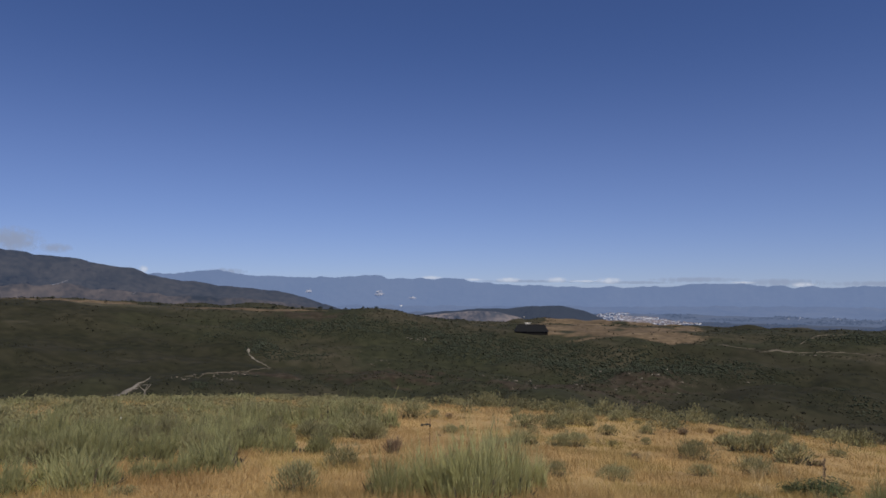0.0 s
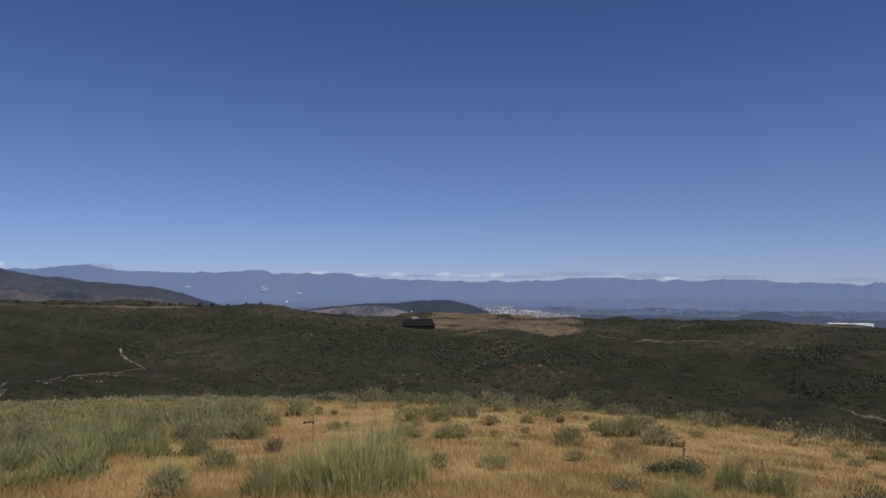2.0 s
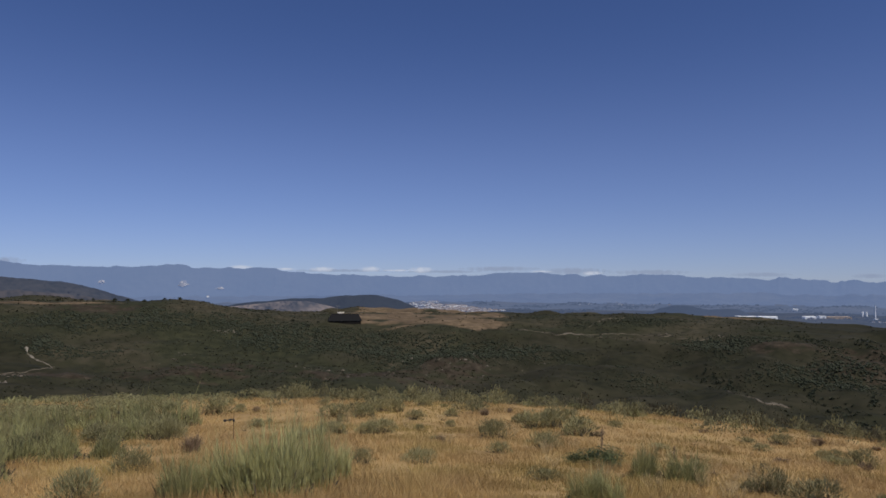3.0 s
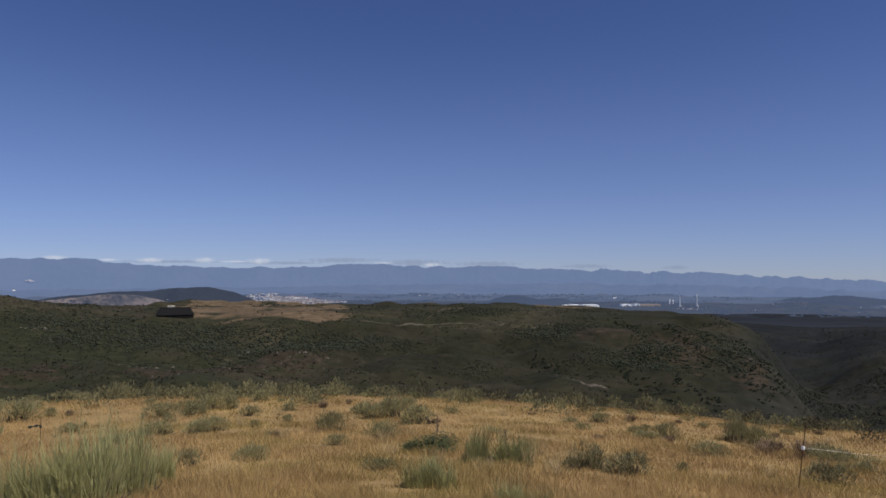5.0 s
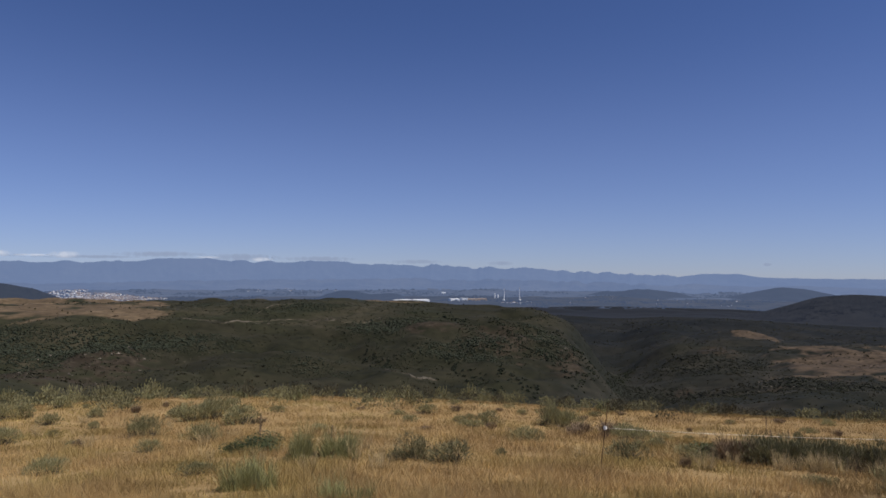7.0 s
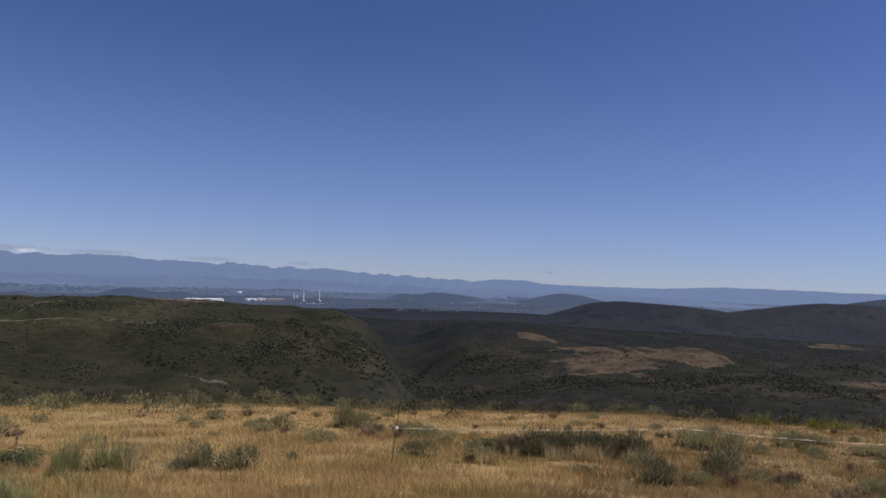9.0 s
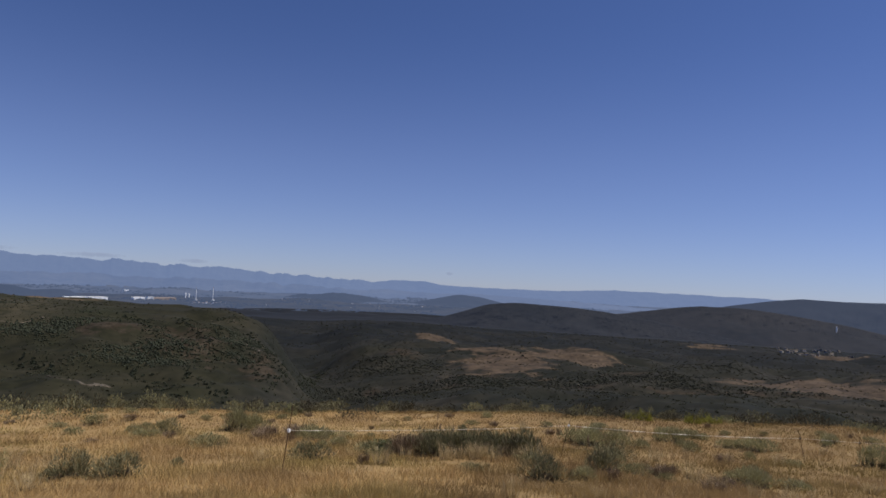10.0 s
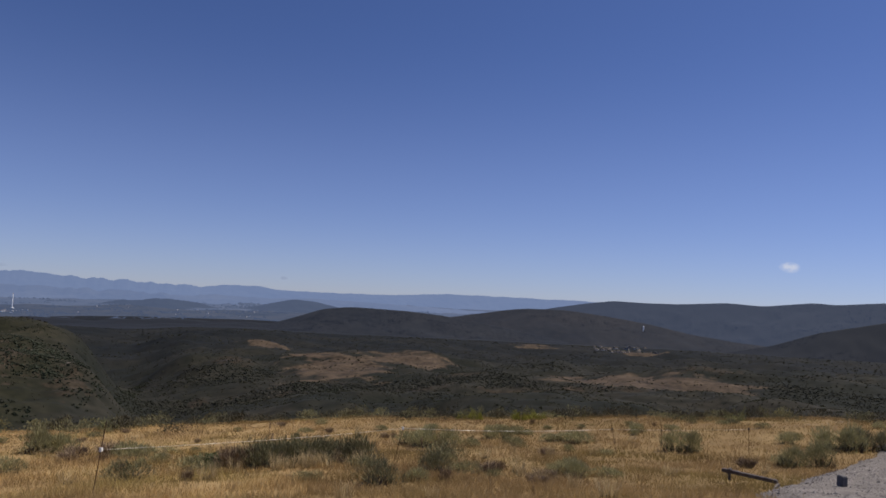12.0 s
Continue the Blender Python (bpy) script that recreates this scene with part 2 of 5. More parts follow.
M_OAK = material("dark_tree_leaves", (0.026, 0.0325, 0.0205), (0.056, 0.0630, 0.0400), 0.03, 0.9, fine=20, random_part=0.6, through_light=0.25)
M_HOLM = material("holm_oak_leaves", (0.020, 0.0225, 0.0165), (0.047, 0.0480, 0.0345), 0.03, 0.9, fine=20, random_part=0.6, through_light=0.25)
M_RUST = material("rusty_iron", (0.05, 0.028, 0.016), (0.14, 0.075, 0.040), 20, 0.85, random_part=0.2, metal=0.3)
M_WHITE = material("white_plastic", (0.75, 0.75, 0.72), (0.85, 0.85, 0.82), 10, 0.4)
M_TAPE = material("white_tape", (0.58, 0.53, 0.43), (0.80, 0.76, 0.66), 3, 0.6, random_part=0.3)
M_BLACK = material("black_plastic", (0.012, 0.012, 0.012), (0.03, 0.03, 0.03), 20, 0.5)
M_GRAVEL = material("gravel_bed", (0.125, 0.110, 0.097), (0.225, 0.200, 0.180), 1.5, 0.95, 0.03, 25)
M_STONE = material("gravel_stones", (0.13, 0.115, 0.102), (0.38, 0.345, 0.315), 2.0, 0.9, random_part=0.8)
M_CONCRETE = material("grey_concrete", (0.085, 0.083, 0.085), (0.15, 0.147, 0.148), 6, 0.9, 0.004)
M_STEEL = material("weathered_steel", (0.06, 0.05, 0.048), (0.13, 0.11, 0.10), 8, 0.6, metal=0.5)
M_TRACK = material("dirt_track", (0.095, 0.081, 0.065), (0.22, 0.195, 0.16), 0.2, 0.95)
M_FAINT = material("faint_track", (0.055, 0.046, 0.034), (0.135, 0.115, 0.088), 0.3, 0.95)
M_ROCK = material("pale_rock", (0.06, 0.051, 0.040), (0.20, 0.172, 0.14), 0.3, 0.95, random_part=0.4)
M_VILLAGE = material("village_walls", (0.18, 0.168, 0.155), (0.50, 0.475, 0.445), 0.05, 0.9)
M_SLATE = material("slate_roof", (0.0020, 0.0023, 0.0028), (0.005, 0.0052, 0.006), 0.8, 0.85, random_part=0.3)
M_STONEWALL = material("rough_stone_wall", (0.005, 0.0046, 0.004), (0.015, 0.0135, 0.0115), 0.9, 0.95, 0.05)


def ground_material():
    """Dry grass on the hill; heath, bare earth and pale fields beyond, after the ground's own cover, with haze tinted
    in by distance.
    """
    m = bpy.data.materials.new("ground_cover")
    m.use_nodes = True
    n, l = m.node_tree.nodes, m.node_tree.links
    bsdf = n["Principled BSDF"]
    bsdf.inputs["Roughness"].default_value = 0.95
    bsdf.inputs["Specular IOR Level"].default_value = 0.1
    geo = n.new("ShaderNodeNewGeometry")

    def noise_of(scale, detail=5):
        t = n.new("ShaderNodeTexNoise")
        t.inputs["Scale"].default_value, t.inputs["Detail"].default_value = scale, detail
        l.new(geo.outputs["Position"], t.inputs["Vector"])
        return t.outputs["Fac"]

    def mixed(fac, a, b, lo=0.35, hi=0.65):
        r = n.new("ShaderNodeMapRange")
        r.inputs["From Min"].default_value, r.inputs["From Max"].default_value = lo, hi
        l.new(fac, r.inputs["Value"])
        x = n.new("ShaderNodeMix")
        x.data_type = "RGBA"
        l.new(r.outputs[0], x.inputs["Factor"])
        for key, c in (("A", a), ("B", b)):
            if isinstance(c, tuple):
                x.inputs[key].default_value = (*c, 1)
            else:
                l.new(c, x.inputs[key])
        return x.outputs["Result"]

    straw = mixed(noise_of(0.45), mixed(noise_of(6), (0.22, 0.142, 0.062), (0.32, 0.214, 0.096)), mixed(noise_of(5), (0.29, 0.198, 0.089), (0.41, 0.286, 0.133)))
    heath = mixed(noise_of(0.016, 8), mixed(noise_of(0.22, 9), (0.0180, 0.0200, 0.0105), (0.035, 0.0358, 0.0190)), mixed(noise_of(0.16, 9), (0.026, 0.0255, 0.0138), (0.060, 0.051, 0.033)), 0.42, 0.62)
    # right-hand brown heath, its backlit shade put into the colour
    brown = mixed(noise_of(0.014, 8), mixed(noise_of(0.20, 9), (0.0103, 0.0119, 0.0086), (0.0212, 0.0221, 0.0160)), mixed(noise_of(0.14, 9), (0.0156, 0.0158, 0.0118), (0.045, 0.0400, 0.0295)), 0.42, 0.66)
    field = mixed(noise_of(0.05, 8), mixed(noise_of(0.3, 8), (0.026, 0.020, 0.014), (0.072, 0.052, 0.036)), mixed(noise_of(0.25, 8), (0.055, 0.041, 0.028), (0.125, 0.091, 0.061)))
    cover = n.new("ShaderNodeAttribute")
    cover.attribute_name = "cover"
    split = n.new("ShaderNodeSeparateColor")
    l.new(cover.outputs["Color"], split.inputs[0])
    jag = n.new("ShaderNodeMath")
    jag.operation = "MULTIPLY_ADD"
    l.new(noise_of(0.05, 10), jag.inputs[0])
    jag.inputs[1].default_value = 1.7
    l.new(split.outputs[1], jag.inputs[2])
    tone, hue = n.new("ShaderNodeAttribute"), n.new("ShaderNodeSeparateColor")
    tone.attribute_name = "tone"
    l.new(tone.outputs["Color"], hue.inputs[0])
    olive = mixed(noise_of(0.045, 9), mixed(noise_of(0.25, 8), (0.0130, 0.0138, 0.0077), (0.0250, 0.0247, 0.0134)), mixed(noise_of(0.2, 8), (0.020, 0.0192, 0.0112), (0.038, 0.0344, 0.0212)), 0.40, 0.66)
    rust = mixed(noise_of(0.3, 6), mixed(noise_of(0.8, 6), (0.018, 0.015, 0.0095), (0.040, 0.030, 0.020)), mixed(noise_of(0.9, 6), (0.030, 0.025, 0.017), (0.070, 0.055, 0.039)), 0.42, 0.64)

    def ragged(fac, weight, scale=0.035):
        j = n.new("ShaderNodeMath")
        j.operation = "MULTIPLY_ADD"
        l.new(noise_of(scale, 9), j.inputs[0])
        j.inputs[1].default_value = weight
        l.new(fac, j.inputs[2])
        return j.outputs[0]

    heath = mixed(ragged(hue.outputs[0], 1.6), heath, olive, 1.05, 1.45)
    meadow = mixed(noise_of(0.05, 8), mixed(noise_of(0.3, 6), (0.036, 0.036, 0.022), (0.060, 0.055, 0.034)), mixed(noise_of(0.3, 6), (0.050, 0.045, 0.029), (0.082, 0.070, 0.045)))
    heath = mixed(ragged(hue.outputs[2], 1.0, 0.05), heath, meadow, 0.85, 1.15)
    wild = mixed(split.outputs[2], heath, brown, 0.2, 0.8)
    wild = mixed(ragged(hue.outputs[1], 2.2, 0.16), wild, rust, 1.72, 2.0)
    # dark woods far off, their bluish tint being haze put into base colour
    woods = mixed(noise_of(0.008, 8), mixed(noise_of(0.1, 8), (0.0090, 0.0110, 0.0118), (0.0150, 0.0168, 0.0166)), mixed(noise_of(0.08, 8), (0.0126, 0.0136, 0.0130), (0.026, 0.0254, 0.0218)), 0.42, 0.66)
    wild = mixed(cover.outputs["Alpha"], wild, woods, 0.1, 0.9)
    stubble = mixed(noise_of(0.05, 8), mixed(noise_of(0.3, 8), (0.046, 0.035, 0.022), (0.112, 0.080, 0.049)), mixed(noise_of(0.25, 8), (0.088, 0.064, 0.039), (0.182, 0.132, 0.082)))
    # open ground takes the darker field tone where the third channel rises
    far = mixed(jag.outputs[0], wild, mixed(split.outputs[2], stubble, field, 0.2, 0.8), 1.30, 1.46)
    # straw at about three quarters, so the ground is dimmed like its grass
    dim_straw = mixed(noise_of(0.5), mixed(noise_of(6), (0.160, 0.103, 0.046), (0.238, 0.158, 0.072)), mixed(noise_of(5), (0.210, 0.142, 0.065), (0.300, 0.209, 0.098)))
    straw = mixed(ragged(tone.outputs["Alpha"], 0.8, 0.2), straw, dim_straw, 0.6, 1.2)
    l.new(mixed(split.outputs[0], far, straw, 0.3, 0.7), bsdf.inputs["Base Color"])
    return m


M_GROUND = ground_material()


# a distant surface whose haze is added as emission of one strength
def hazed_material(name, low, high, haze_strength, scale=0.004, fine=14.0):
    return material(name, low, high, scale, 1.0, fine=fine, glow=(*HAZE_LIGHT, haze_strength))


# ---- building blocks ----
def mesh_of(name, verts, faces, mat, smooth=False):
    """A mesh from arrays of places and of equal-sided faces."""
    verts, faces = np.asarray(verts, np.float32), np.asarray(faces, np.int32)
    me = bpy.data.meshes.new(name)
    k = faces.shape[1]
    me.vertices.add(len(verts))
    me.vertices.foreach_set("co", verts.ravel())
    me.loops.add(faces.size)
    me.loops.foreach_set("vertex_index", faces.ravel())
    me.polygons.add(len(faces))
    me.polygons.foreach_set("loop_start", np.arange(0, faces.size, k, dtype=np.int32))
    me.polygons.foreach_set("use_smooth", np.full(len(faces), smooth))
    me.update(calc_edges=True)
    me.validate()
    me.materials.append(mat)
    return me


def put(ob, parent, m=None):
    ob.parent = parent
    if m is not None:
        ob.matrix_basis = m
    return ob


def part(name, bm, mat, parent, label="", m=None):
    """Links a bmesh as one mesh object under a thing or a part."""
    me = bpy.data.meshes.new(name)
    bm.to_mesh(me)
    bm.free()
    me.materials.append(mat)
    return tagged(put(new(name, me), parent, m), label)


def thing(name, label, category, m=None, group="", kind=""):
    ob = tagged(new(name), label, category, group, kind)
    if m is not None:
        ob.matrix_basis = m
    return ob


def box(size, at=(0, 0, 0), bevel=0.0, turn=None):
    bm = bmesh.new()
    bmesh.ops.create_cube(bm, size=1)
    bmesh.ops.scale(bm, vec=size, verts=bm.verts)
    if bevel:
        bmesh.ops.bevel(bm, geom=bm.edges[:], offset=bevel, segments=2, affect="EDGES")
    if turn is not None:
        bmesh.ops.transform(bm, matrix=turn, verts=bm.verts)
    bmesh.ops.translate(bm, vec=at, verts=bm.verts)
    return bm


def rod(r0, r1, a, b, sides=8):
    """A tapered round bar from a to b."""
    a, b = Vector(a), Vector(b)
    bm = bmesh.new()
    bmesh.ops.create_cone(bm, cap_ends=True, segments=sides, radius1=r0, radius2=r1, depth=(b - a).length)
    bmesh.ops.transform(bm, matrix=Matrix.Translation((a + b) / 2) @ (b - a).to_track_quat("Z", "Y").to_matrix().to_4x4(), verts=bm.verts)
    return bm


def sheet(az, radii, height):
    """Places and faces of a polar sheet; height(x, y) is an array."""
    A, Rr = np.meshgrid(np.radians(az), radii, indexing="ij")
    x, y = Rr * np.sin(A), Rr * np.cos(A)
    v = np.stack([x, y, height(x, y, np.degrees(A), Rr)], -1).reshape(-1, 3)
    na, nr = len(az), len(radii)
    i = (np.arange(na - 1)[:, None] * nr + np.arange(nr - 1)[None]).ravel()
    return v, np.stack([i, i + 1, i + nr + 1, i + nr], 1)


# ---- ground ----
# pale open ground: bearing, distance, half width, half depth
FIELDS = ((11.5, 565, 36, 95), (17, 570, 30, 95), (9, 450, 20, 40), (12, 458, 28, 44), (16.5, 456, 26, 56), (19.5, 480, 10, 45), (8.3, 414, 6, 6), (13.5, 420, 30, 26), (18, 412, 20, 24), (66.5, 860, 30, 36), (72.3, 575, 50, 125), (77.5, 680, 58, 75), (70, 690, 26, 40), (95.5, 480, 57, 84), (101, 480, 42, 45),
          (90.5, 600, 25, 40), (112, 940, 40, 60), (-16, 446, 60, 10), (-27, 455, 40, 14), (3, 470, 20, 8), (96.5, 1200, 40, 40), (88.5, 1250, 45, 25),
          (37, 500, 30, 14), (88, 1300, 40, 30), (51.5, 700, 20, 40))


# short smooth olive heath, and brown broken scrub
OLIVE = ((-28, 330, 90, 70), (-20, 300, 60, 50), (30, 330, 90, 60), (37, 310, 60, 60), (28.5, 600, 110, 110), (-30, 420, 60, 40), (43, 330, 60, 90), (49, 330, 50, 100), (46, 480, 60, 90))
MEADOW = ((28.5, 630, 110, 55), (-25, 440, 30, 14))
BROWN = ((-4, 300, 40, 24), (10, 285, 60, 22), (16, 315, 30, 30), (41.5, 368, 30, 18), (52.6, 330, 12, 40), (47, 350, 30, 40), (-14, 290, 30, 10), (-11, 425, 30, 20),
         (64.5, 372, 26, 16), (67.5, 392, 30, 14), (61.5, 440, 16, 30), (70, 455, 34, 26), (78, 402, 34, 16), (83, 470, 34, 24), (88, 395, 40, 14), (85, 540, 40, 20), (97, 398, 50, 12), (106, 400, 50, 16), (103, 545, 60, 20), (64, 620, 24, 60))


def strongest(x, y, spots):
    total = 0 * np.asarray(x, float)
    for p in spots:
        total = np.maximum(total, patch(x, y, *p))
    return total


def cover_at(x, y):
    r = np.hypot(x, y)
    straw = np.clip((62 + 6 * fbm(x / 9, y / 9, 3, 21) - r) / 8, 0, 1)
    az = np.degrees(np.arctan2(x, y))
    # browner heath by bearing and distance; backlit shade and haze are in its tone
    dim_brown = np.clip((az - 46 + 5 * fbm(x / 90, y / 90, 3, 26)) / 7, 0, 1) + np.clip((r - 620) / 200, 0, 1) * (az > 45)
    return straw, strongest(x, y, FIELDS), np.clip(dim_brown, 0, 1)


def build_ground():
    az = np.concatenate([np.linspace(-180, -45, 24), np.arange(-42, 122, 0.45), np.linspace(124, 180, 10)])
    radii = np.concatenate([[0.02], np.geomspace(1.0, 62, 90), np.geomspace(65, 190, 24), np.geomspace(194, 700, 170), np.geomspace(706, 1400, 60)])
    v, f = sheet(az, radii, lambda x, y, a, r: land(x, y))
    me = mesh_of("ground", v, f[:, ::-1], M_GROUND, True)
    straw, open_ground, dim_brown = cover_at(v[:, 0], v[:, 1])
    # alpha grows from 640 m out: share of the haze-tinted woods tone
    col = np.stack([straw, open_ground, dim_brown, np.clip((np.hypot(v[:, 0], v[:, 1]) - 640) / 360, 0, 1)], 1).astype(np.float32)
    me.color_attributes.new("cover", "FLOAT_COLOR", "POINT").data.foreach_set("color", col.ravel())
    bearing = np.degrees(np.arctan2(v[:, 0], v[:, 1]))
    shoulder = np.clip((bearing - 66) / 16, 0, 1) * np.clip((172 - bearing) / 40, 0, 1) * np.clip((np.hypot(v[:, 0], v[:, 1]) - 3) / 6, 0, 1)
    tone = np.stack([strongest(v[:, 0], v[:, 1], spots) for spots in (OLIVE, BROWN, MEADOW)] + [shoulder], 1).astype(np.float32)
    me.color_attributes.new("tone", "FLOAT_COLOR", "POINT").data.foreach_set("color", tone.ravel())
    return tagged(new("ground", me), "hilltop of dry golden grass falling to a dark heath valley", "ground", kind="structure")


build_ground()


# ---- far country, a backdrop beyond 1.4 km ----
PLAIN = -140.0
# each far material carries its own share of painted haze
M_PLAIN = hazed_material("far_plain", (0.006, 0.010, 0.011), (0.040, 0.040, 0.036), 0.41, 0.006, 5)
M_MIDPLAIN = hazed_material("wooded_plain", (0.004, 0.008, 0.010), (0.032, 0.030, 0.026), 0.235, 0.007, 5)
M_NEARPLAIN = hazed_material("near_plain", (0.003, 0.004, 0.004), (0.009, 0.0088, 0.008), 0.030, 0.006, 8)
M_RANGE = hazed_material("far_range", (0.010, 0.014, 0.014), (0.020, 0.023, 0.021), 0.75, 0.003, 10)
M_FOOT = hazed_material("far_foothills", (0.007, 0.010, 0.011), (0.030, 0.031, 0.026), 0.64, 0.004, 10)
M_MIDHILL = hazed_material("hazed_wooded_hills", (0.004, 0.007, 0.009), (0.010, 0.012, 0.012), 0.30, 0.005, 12)
M_FARWOOD = hazed_material("hazy_copses", (0.006, 0.009, 0.010), (0.016, 0.018, 0.016), 0.35, 0.005, 12)
M_NEARHILL = hazed_material("near_hills", (0.0028, 0.0036, 0.0036), (0.0150, 0.0140, 0.0118), 0.056, 0.005, 12)
M_MIDNEAR = hazed_material("hazy_wooded_hill", (0.004, 0.006, 0.0065), (0.013, 0.014, 0.0135), 0.155, 0.006, 14)
M_BUFFHILL = material("buff_hills", (0.030, 0.027, 0.023), (0.225, 0.170, 0.130), 0.012, 1.0, fine=5, glow=(*HAZE_LIGHT, 0.19), patches=(0.16, 0.20, 0.22, 0.024, 1.0))
M_BLUERIDGE = hazed_material("far_wooded_ridge", (0.0025, 0.0038, 0.0048), (0.006, 0.0072, 0.0080), 0.165, 0.006, 16)
M_BROWNHILL = hazed_material("brown_wooded_hill", (0.0033, 0.0039, 0.0038), (0.0180, 0.0152, 0.0122), 0.054, 0.005, 10)
M_LEFTHILL = hazed_material("left_hills", (0.003, 0.005, 0.006), (0.034, 0.031, 0.027), 0.150, 0.007, 8)
M_FLANK = hazed_material("brown_hill_flank", (0.006, 0.0075, 0.007), (0.085, 0.065, 0.050), 0.130, 0.010, 6)
M_SPUR = hazed_material("dark_wooded_spur", (0.0020, 0.0027, 0.0027), (0.006, 0.006, 0.0054), 0.046, 0.006, 14)


def plain_height(x, y, a=None, r=None):
    """Height of the rolling plain beyond the valley."""
    x, y = np.asarray(x, float), np.asarray(y, float)
    r, a = np.hypot(x, y), np.degrees(np.arctan2(x, y))
    s = np.clip((r - 1400) / 500, 0, 1)
    return np.interp(a, TABLE_AZ, LAND[:, -1]) * (1 - s) + s * PLAIN - 1.0 * (r <= 1400.5) + s * (14 * np.abs(fbm(x / 260, y / 260, 4, 31)) + 5 * fbm(x / 90, y / 90, 3, 35))


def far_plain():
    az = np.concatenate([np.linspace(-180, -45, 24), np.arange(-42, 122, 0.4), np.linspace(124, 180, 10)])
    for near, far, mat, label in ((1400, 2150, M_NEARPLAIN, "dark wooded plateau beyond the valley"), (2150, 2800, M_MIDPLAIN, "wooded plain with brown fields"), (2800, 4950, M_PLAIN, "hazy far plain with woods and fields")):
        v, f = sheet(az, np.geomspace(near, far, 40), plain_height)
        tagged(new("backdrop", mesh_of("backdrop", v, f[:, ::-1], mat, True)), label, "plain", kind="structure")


RIDGES = {}
FACES = {}


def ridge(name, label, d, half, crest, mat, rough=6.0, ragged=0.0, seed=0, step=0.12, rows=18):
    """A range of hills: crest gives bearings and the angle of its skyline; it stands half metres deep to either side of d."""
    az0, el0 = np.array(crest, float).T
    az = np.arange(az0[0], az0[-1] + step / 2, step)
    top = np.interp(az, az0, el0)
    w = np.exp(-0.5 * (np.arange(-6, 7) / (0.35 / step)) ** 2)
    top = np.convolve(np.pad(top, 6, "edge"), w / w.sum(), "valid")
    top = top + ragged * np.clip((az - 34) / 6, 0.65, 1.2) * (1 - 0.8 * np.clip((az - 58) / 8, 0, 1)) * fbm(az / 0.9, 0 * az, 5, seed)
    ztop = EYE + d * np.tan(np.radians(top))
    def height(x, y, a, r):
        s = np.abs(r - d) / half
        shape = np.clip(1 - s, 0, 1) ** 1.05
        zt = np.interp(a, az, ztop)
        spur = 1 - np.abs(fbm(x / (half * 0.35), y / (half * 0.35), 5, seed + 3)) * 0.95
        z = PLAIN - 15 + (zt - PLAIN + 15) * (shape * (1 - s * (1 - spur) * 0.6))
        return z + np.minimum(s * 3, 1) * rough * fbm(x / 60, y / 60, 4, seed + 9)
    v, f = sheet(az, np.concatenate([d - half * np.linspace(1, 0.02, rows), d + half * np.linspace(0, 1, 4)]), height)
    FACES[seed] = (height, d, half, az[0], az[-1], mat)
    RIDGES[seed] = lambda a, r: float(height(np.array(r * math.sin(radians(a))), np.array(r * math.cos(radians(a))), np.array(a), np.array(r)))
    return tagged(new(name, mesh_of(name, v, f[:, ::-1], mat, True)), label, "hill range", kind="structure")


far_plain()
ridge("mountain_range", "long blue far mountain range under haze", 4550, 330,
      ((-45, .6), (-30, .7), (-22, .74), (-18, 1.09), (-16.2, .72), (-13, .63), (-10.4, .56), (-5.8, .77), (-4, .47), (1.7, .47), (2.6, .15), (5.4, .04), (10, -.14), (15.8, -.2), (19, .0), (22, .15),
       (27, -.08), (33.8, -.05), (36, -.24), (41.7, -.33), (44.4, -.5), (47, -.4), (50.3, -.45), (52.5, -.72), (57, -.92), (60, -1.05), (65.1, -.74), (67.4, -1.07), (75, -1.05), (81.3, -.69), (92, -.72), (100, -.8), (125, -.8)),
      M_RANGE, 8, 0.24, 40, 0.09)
ridge("foothill_range", "lower dark foothills, blue with haze, before the mountains", 3700, 420,
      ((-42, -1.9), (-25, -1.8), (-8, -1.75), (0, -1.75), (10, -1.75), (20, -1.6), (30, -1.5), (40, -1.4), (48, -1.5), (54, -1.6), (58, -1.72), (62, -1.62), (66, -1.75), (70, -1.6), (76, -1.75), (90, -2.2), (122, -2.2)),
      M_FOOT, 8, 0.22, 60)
ridge("foothill_range", "rounded hills, blue with haze, behind the works", 3000, 300,
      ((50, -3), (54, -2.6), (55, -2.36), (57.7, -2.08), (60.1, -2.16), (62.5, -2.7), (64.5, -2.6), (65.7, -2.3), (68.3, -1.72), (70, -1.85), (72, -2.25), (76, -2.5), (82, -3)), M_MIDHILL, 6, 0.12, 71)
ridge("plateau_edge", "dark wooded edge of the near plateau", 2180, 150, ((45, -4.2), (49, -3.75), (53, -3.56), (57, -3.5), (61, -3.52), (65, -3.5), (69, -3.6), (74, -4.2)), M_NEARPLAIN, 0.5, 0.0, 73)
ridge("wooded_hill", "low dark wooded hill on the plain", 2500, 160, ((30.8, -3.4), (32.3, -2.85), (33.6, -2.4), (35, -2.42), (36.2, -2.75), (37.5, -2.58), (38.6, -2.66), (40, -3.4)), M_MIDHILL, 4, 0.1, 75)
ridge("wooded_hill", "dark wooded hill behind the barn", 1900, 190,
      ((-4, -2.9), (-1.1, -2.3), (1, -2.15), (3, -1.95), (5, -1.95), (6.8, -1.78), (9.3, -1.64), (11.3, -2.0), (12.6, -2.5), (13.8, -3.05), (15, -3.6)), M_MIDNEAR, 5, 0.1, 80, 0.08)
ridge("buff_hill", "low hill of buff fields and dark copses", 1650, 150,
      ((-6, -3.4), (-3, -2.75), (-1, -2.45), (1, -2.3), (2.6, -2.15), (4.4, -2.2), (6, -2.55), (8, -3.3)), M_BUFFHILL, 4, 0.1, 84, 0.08)
